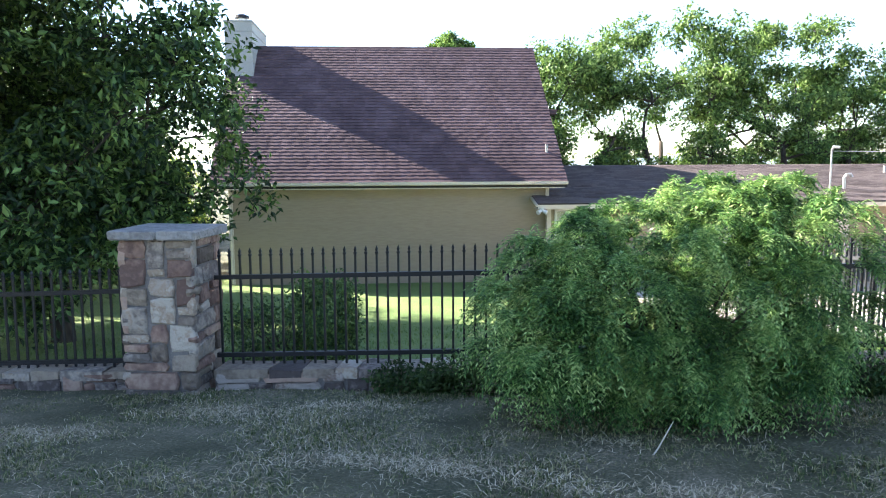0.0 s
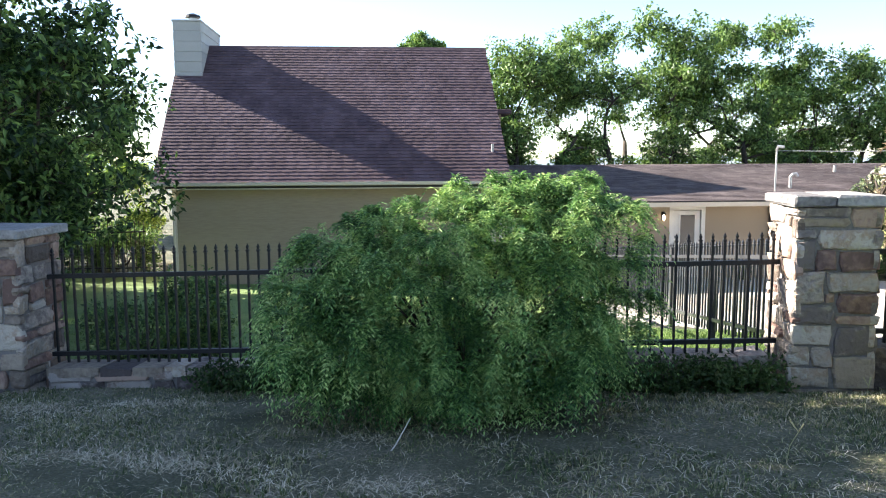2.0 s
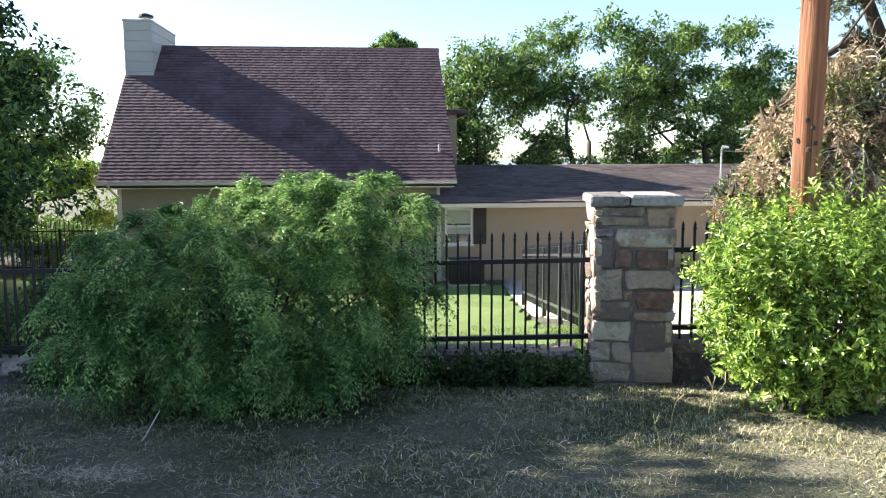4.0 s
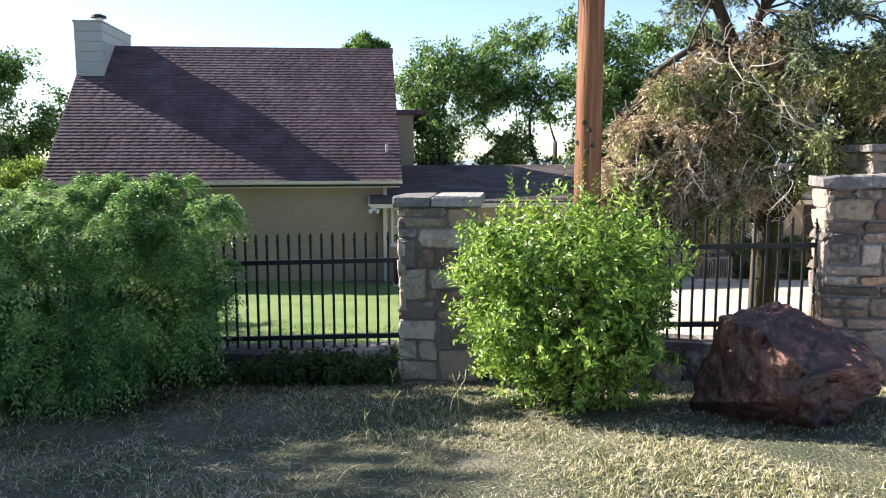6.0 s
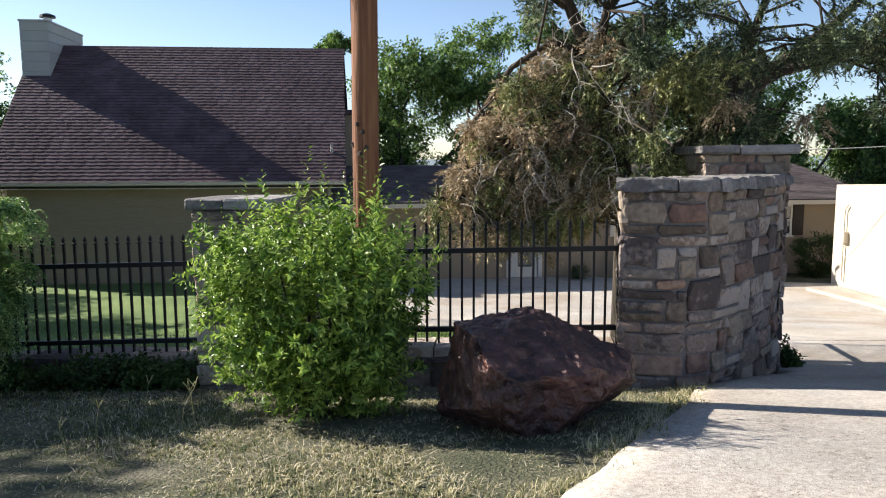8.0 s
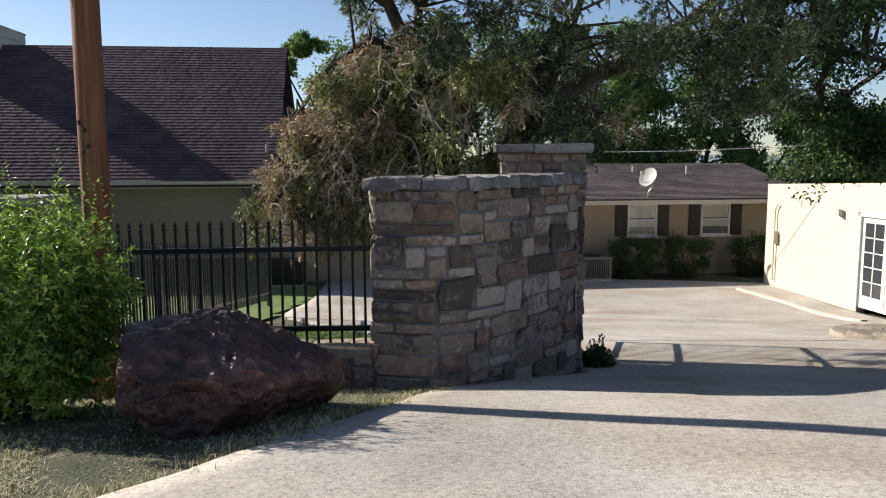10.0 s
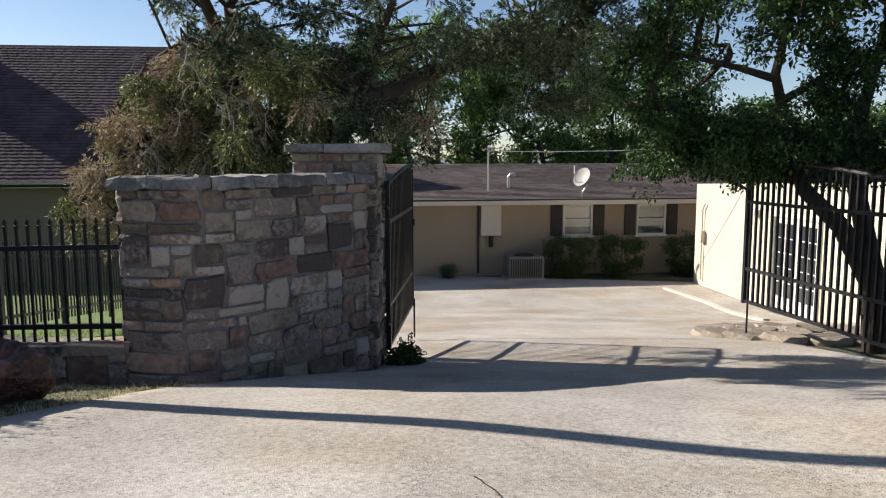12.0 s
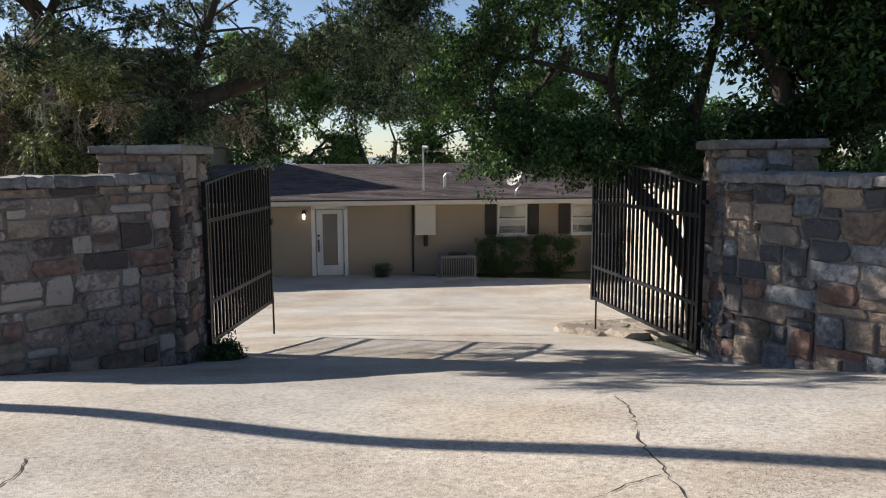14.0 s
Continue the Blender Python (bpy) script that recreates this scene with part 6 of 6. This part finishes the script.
ground_cover(-3.2, 0.45, 760, 221, (0.22, 1.15))
ground_cover(0.7, 3.1, 620, 222, (0.22, 1.6))
shrub("garden_shrub", (-2.87, 7.25, gz(-2.87, 7.25)), (0.36, 0.34, 0.52), "upright green garden shrub on the lawn", 211, M_LEAF, 0.05, 240, 26)
shrub("garden_shrub", (-3.1, 6.7, gz(-3.1, 6.7)), (0.62, 0.34, 0.34), "low rounded dark shrub behind the fence", 212, M_LEAF, 0.04, 260, 26)
shrub("garden_shrub", (7.30, 8.30, gz(7.30, 8.3)), (0.075, 0.12, 0.07), "small ivy clump at the gate pillar", 213, M_WEED, 0.05, 90, 24)
q = H @ Vector((16.0, -0.35, 0))
shrub("garden_shrub", (q.x, q.y, gz(q.x, q.y)), (0.2, 0.2, 0.2), "small dark plant by the entrance wall", 214, M_WEED, 0.05, 50, 20)


# ---- rock bed, kerb and cracks by the gate ----
def rock_bed():
    rnd = random.Random(301)
    t = thing("rock_bed", None, "raised bed edged with flat tan stones round the tree", "rock bed")
    cx, cy = 11.75, 11.75
    for i in range(95):
        a, r = rnd.uniform(0, 2 * math.pi), rnd.random() ** 0.5
        x, y = cx + math.cos(a) * r * 1.15, cy + math.sin(a) * r * 1.05
        s = rnd.uniform(0.09, 0.2)
        bm = bmesh.new()
        k = 7
        ring = [(math.cos(2 * math.pi * i2 / k) * s * rnd.uniform(0.75, 1.2), math.sin(2 * math.pi * i2 / k) * s * 0.7 * rnd.uniform(0.75, 1.2)) for i2 in range(k)]
        h = rnd.uniform(0.03, 0.07)
        lo = [bm.verts.new((px, py, -0.06)) for px, py in ring]
        up = [bm.verts.new((px * 0.92, py * 0.92, h + rnd.uniform(-0.006, 0.006))) for px, py in ring]
        bm.faces.new(up)
        for i2 in range(k):
            bm.faces.new((lo[i2], lo[(i2 + 1) % k], up[(i2 + 1) % k], up[i2]))
        part("flat_stone", bm, M_BED, t, m=pose(x, y, gz(x, y) + 0.05 + (1 - r) * 0.09, rnd.uniform(-7, 7), rnd.uniform(-7, 7), rnd.uniform(0, 360)))
    for i in range(16):
        a = 2 * math.pi * i / 16
        x, y = cx + math.cos(a) * 1.2, cy + math.sin(a) * 1.1
        bm = bmesh.new()
        bmesh.ops.create_icosphere(bm, subdivisions=2, radius=1.0)
        for v in bm.verts:
            v.co *= 1 + 0.3 * noise.noise(v.co * 1.3 + Vector((i, 0, 0)))
            v.co = Vector((v.co.x * 0.26, v.co.y * 0.17, max(-0.07, min(0.055, v.co.z * 0.13))))
        part("edge_rock", bm, M_BED, t, m=pose(x, y, gz(x, y) + 0.06, 0, 0, math.degrees(a) + 90))


M_BED = material("tan_flagstone", [(0.19, 0.16, 0.125), (0.28, 0.235, 0.185), (0.37, 0.315, 0.25)], 0.9, grain=25, patch=4, bump=0.6, depth=0.02, per_object=0.6)
rock_bed()


def ribbon(name, pts, width, lift, mat, label, jag=0.02, seed=1, thick=0.0):
    """A narrow strip laid on the drive along points in plan."""
    rnd = random.Random(seed)
    P = []
    for a, b in zip(pts, pts[1:]):
        n = max(2, int(math.hypot(b[0] - a[0], b[1] - a[1]) / 0.035)) if jag else 24
        for k in range(n):
            P.append((a[0] + (b[0] - a[0]) * k / n + rnd.gauss(0, jag), a[1] + (b[1] - a[1]) * k / n + rnd.gauss(0, jag * 0.3)))
    P.append(pts[-1])
    bm = bmesh.new()
    prev = None
    for i, (x, y) in enumerate(P):
        x2, y2 = P[min(i + 1, len(P) - 1)]
        x1, y1 = P[max(i - 1, 0)]
        d = Vector((x2 - x1, y2 - y1, 0)).normalized()
        n = Vector((-d.y, d.x, 0)) * width / 2 * (rnd.uniform(0.3, 1.3) if jag else 1)
        z = gz(x, y) + 0.03 + lift
        cur = [bm.verts.new((x + n.x, y + n.y, z)), bm.verts.new((x - n.x, y - n.y, z))]
        if thick:
            cur += [bm.verts.new((x - n.x, y - n.y, z - thick)), bm.verts.new((x + n.x, y + n.y, z - thick))]
        if prev:
            for k in range(len(cur) if thick else 1):
                bm.faces.new((prev[k], prev[(k + 1) % len(cur)], cur[(k + 1) % len(cur)], cur[k]))
        prev = cur
    bmesh.ops.recalc_face_normals(bm, faces=bm.faces)
    ob = part(name, bm, mat, None)
    return tagged(ob, label, "kerb" if thick else "crack", kind="structure")


M_CRACK = material("dark_crack_dirt", [(0.02, 0.017, 0.012), (0.05, 0.042, 0.03)], 1.0, grain=60, patch=8)
ribbon("road_crack", [(10.84, 5.57), (10.89, 5.36), (10.91, 5.08), (10.90, 4.76), (10.92, 4.45), (10.95, 4.25), (10.98, 3.97), (11.02, 3.2)], 0.008, 0.004, M_CRACK, "jagged dark crack in the concrete drive", 0.006, 2)
ribbon("road_crack", [(10.93, 4.19), (10.81, 4.09), (10.75, 4.0), (10.69, 3.93), (10.5, 3.8)], 0.005, 0.004, M_CRACK, "thin branching crack in the concrete drive", 0.005, 3)
ribbon("road_crack", [(8.56, 4.16), (8.62, 4.05), (8.69, 3.93), (8.72, 3.6)], 0.006, 0.004, M_CRACK, "hairline crack in the concrete drive", 0.006, 5)
ribbon("road_joint", [(7.3, 10.45), (10.3, 10.85)], 0.016, 0.004, M_CRACK, "dark joint across the concrete drive", 0.002, 4)
ribbon("kerb_strip", [(12.45, 16.6), (12.3, 17.7), (11.8, 19.5), (11.05, 21.3)], 0.12, 0.045, M_TRIM, "low pale concrete kerb at the court's edge", 0.0, 6, 0.08)


for k, (x, y, h) in enumerate(((-13.2, 20.0, 1.5), (-15.6, 19.3, 1.9), (-18.2, 18.4, 1.8), (-21.0, 17.4, 2.2))):
    lobed_tree("garden_bush", (x, y, gz(x, y)), 2, ((0, 0, h * 0.5), (1.5, 0.9, h * 0.45)), 12, 0.6, 16, 40, 0.11, "dark bush behind the back fence", 146 + 10 * k, M_LEAF, "bushes behind the back fence", 0.04)


# ---- back fence, lake and far shore ----
fence_panel((-24.0, 14.9), (-11.2, 18.9), (-1.3, -1.3), (-0.32, -0.28), (-1.5, -1.5), (0.0, 0.03), 0.12, "black iron back fence beyond the lawn", "back fence", (2.5, 5, 7.5, 10, 12.5), 0.05)
bm = bmesh.new()
vs = [bm.verts.new(p) for p in ((-420, 70, -6.0), (60, 70, -6.0), (200, 520, -6.0), (-700, 520, -6.0))]
bm.faces.new(vs)
tagged(part("water_lake", bm, M_WATER, None), "pale calm lake beyond the trees", "lake", kind="structure")
bm = bmesh.new()
prev = None
for i in range(61):
    x = -900 + i * 25
    z = 2.5 + 3 * noise.noise(Vector((x * 0.006, 0, 0))) + 1.2 * noise.noise(Vector((x * 0.03, 2, 0)))
    cur = (bm.verts.new((x, 540, -10)), bm.verts.new((x, 570, z)), bm.verts.new((x, 800, z - 2)))
    if prev:
        bm.faces.new((prev[0], cur[0], cur[1], prev[1]))
        bm.faces.new((prev[1], cur[1], cur[2], prev[2]))
    prev = cur
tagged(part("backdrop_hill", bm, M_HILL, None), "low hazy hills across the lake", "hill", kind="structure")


# ---- grass ----
def blades(name, xs, ys, n, h, w, mat, label, seed, keep_at, lift=0.0, tuft=0.0, lying=0.0):
    rs = np.random.RandomState(seed)
    x, y = rs.uniform(*xs, n), rs.uniform(*ys, n)
    dens = 0.5 + 0.3 * np.sin(x * 2.3 + 1.7 * np.sin(y * 1.9)) * np.sin(y * 3.1 + 1.3 * np.sin(x * 1.1)) + 0.3 * np.sin(x * 5.1 + 2.1 * np.sin(y * 4.3)) * np.sin(y * 6.7 + 1.9 * np.sin(x * 3.7))
    dens = np.clip((dens - 0.08) / 0.45, 0.14, 1)
    ok = keep_at(x, y) & (rs.random(n) < dens)
    x, y, dens = x[ok], y[ok], dens[ok]
    if tuft:
        cx, cy = np.round(x / tuft), np.round(y / tuft)
        jx, jy = np.modf(np.sin(cx * 12.9 + cy * 78.2) * 437.5)[0] * 0.5, np.modf(np.sin(cx * 39.3 + cy * 11.1) * 437.5)[0] * 0.5
        k = rs.random(len(x)) < 0.6
        x = np.where(k, x * 0.35 + (cx + jx) * tuft * 0.65, x)
        y = np.where(k, y * 0.35 + (cy + jy) * tuft * 0.65, y)
    z = ground_z(x, y) + lift
    a = rs.uniform(0, 2 * np.pi, len(x))
    hh = h * rs.uniform(0.3, 1.0, len(x)) * (0.55 + 0.6 * dens)
    ww = w * rs.uniform(0.7, 1.3, len(x))
    bend = rs.uniform(0.2, 1.3, len(x)) * hh if not lying else rs.uniform(0.3, 1.0, len(x)) * lying
    b = np.stack([x, y, z - 0.01], 1)
    side = np.stack([np.cos(a), np.sin(a), 0 * a], 1) * ww[:, None] / 2
    fwd = np.stack([-np.sin(a), np.cos(a), 0 * a], 1)
    mid = b + fwd * (bend * 0.35)[:, None] + np.array([0, 0, 1]) * (hh * 0.6)[:, None]
    tip = b + fwd * bend[:, None] + np.array([0, 0, 1]) * (hh * (1 - 0.25 * np.minimum(2.0, bend / np.maximum(hh, 1e-4))))[:, None]
    v = np.stack([b - side, b + side, mid + side * 0.7, mid - side * 0.7, tip], 1).reshape(-1, 3)
    i = np.arange(len(x))[:, None] * 5
    f = np.concatenate([i + [[0, 1, 2]], i + [[0, 2, 3]], i + [[3, 2, 4]]], 1).reshape(-1, 3)
    ob = link_mesh(name, raw_mesh(name, v, f), mat)
    return tagged(ob, label, "grass", kind="stuff")


fence_y = lambda x: 6.17 + (x - 2.57) * math.tan(radians(FY))
on_verge = lambda x, y: (x < drive_edge(y) - 0.02) & (y < fence_y(x) - 0.16)
# share of golden blades; its edge follows the sunlit part of the verge
golden = lambda x, y: 1 / (1 + np.exp(-(x - 3.5 + 0.4 * np.sin(y * 2.7) + 0.3 * np.sin(x * 4.1 + y * 3.3)) * 2.6))
toss = lambda x, y: np.modf(np.abs(np.sin(x * 127.1 + y * 311.7) * 4375.85))[0]
# pale spots of dead grass, doubling as painted sun dapples
dappled = lambda x, y: sum(np.exp(-((x - a) / w) ** 2 - ((y - b) / d) ** 2) for a, b, w, d in ((-1.2, 3.55, 0.5, 0.12), (-0.65, 3.45, 0.3, 0.16), (0.05, 4.05, 0.16, 0.13), (0.35, 3.3, 0.4, 0.15), (-2.6, 4.6, 0.5, 0.2), (-3.4, 3.9, 0.4, 0.15), (-1.7, 4.9, 0.5, 0.12)))
blades("green_grass", (-7.5, 7.0), (2.3, 6.5), 195000, 0.042, 0.0062, M_BLADE, "short shaded grass on the verge", 401, lambda x, y: on_verge(x, y) & (toss(x, y) > golden(x, y) * 0.85 + dappled(x, y) * 0.75), 0.0, 0.09)
blades("dry_grass", (0.0, 7.0), (2.3, 6.5), 175000, 0.037, 0.0058, M_BLADE_DRY, "short golden dry grass on the verge", 404, lambda x, y: on_verge(x, y) & (toss(x, y) < golden(x, y)), 0.0, 0.08)
at_edge = lambda x, y: (np.abs(x - drive_edge(y) + 0.05 + 0.06 * np.sin(y * 9) + 0.04 * np.sin(y * 23)) < 0.09)
blades("edge_grass", (3.0, 8.0), (2.3, 6.9), 90000, 0.07, 0.005, M_BLADE_DRY, "ragged grass along the drive's edge", 406, at_edge, 0.01, 0.07)
blades("dry_straw", (-7.5, 7.0), (2.3, 6.4), 44000, 0.024, 0.0035, M_STRAW, "pale dry straw lying on the turf", 405, on_verge, 0.012, 0.0, 0.11)
blades("straw_patch", (-4.2, 1.0), (2.9, 5.3), 60000, 0.022, 0.0045, M_STRAW, "pale dead grass patches that also paint in sun dapples", 407, lambda x, y: on_verge(x, y) & (toss(x, y) < dappled(x, y) * 0.8), 0.016, 0.05, 0.07)
blades("lawn_grass", (-9.0, 3.0), (5.6, 12.5), 36000, 0.07, 0.008, M_BLADE_G, "green lawn grass behind the fence", 402, lambda x, y: (x < side_x(y) + 0.1) & (y > fence_y(x) + 0.2), 0.03)
blades("side_grass", (1.7, 6.9), (6.5, 12.6), 34000, 0.10, 0.008, M_BLADE_G, "green grass strip behind the iron fence", 403, lambda x, y: (y > fence_y(x) + 0.2) & (x > side_x(y) + 0.1) & (x < court_left(y) - 0.1) & ((x < 6.2) | (y > 8.6)), 0.02)


def seed_stalk(x, y, h, lean, seed):
    rnd = random.Random(seed)
    t = thing("grass_stalk", pose(x, y, gz(x, y)), "tall dry grass stalk with a seed head", "grass", "tall grass stalks")
    top = Vector((lean, 0, h))
    part("stalk", tube([(0, 0, -0.02), (lean * 0.3, 0, h * 0.55), top], [0.0025, 0.002, 0.0015], 5), M_BLADE_DRY, t)
    for k in range(3):
        a = rnd.uniform(0, 6.28)
        part("seed_head", tube([top, top + Vector((math.cos(a) * 0.04, math.sin(a) * 0.03, 0.05))], [0.002, 0.003], 5), M_BLADE_DRY, t)


for k, (x, y, h, l) in enumerate(((3.05, 4.15, 0.22, 0.03), (3.28, 4.55, 0.26, 0.10), (3.34, 4.6, 0.22, -0.02), (2.85, 4.9, 0.2, 0.02), (2.2, 3.9, 0.16, 0.05), (3.0, 4.0, 0.14, -0.03))):
    seed_stalk(x, y, h, l, 500 + k)


# ---- small things on the wing ----
def floodlight():
    t = thing("floodlight", H @ pose(8.72, -0.5, 0.36), "white twin floodlight under the eave corner", "lamp")
    part("junction_box", tube([(0, 0, 0.06), (0, 0, 0.0)], [0.05, 0.05], 10), M_WHITE, t)
    for k in (-1, 1):
        part("lamp_head", tube([(0.02 * k, 0, 0.0), (0.06 * k, -0.03, -0.03), (0.12 * k, -0.07, -0.06)], [0.03, 0.05, 0.06], 10), M_WHITE, t)


floodlight()
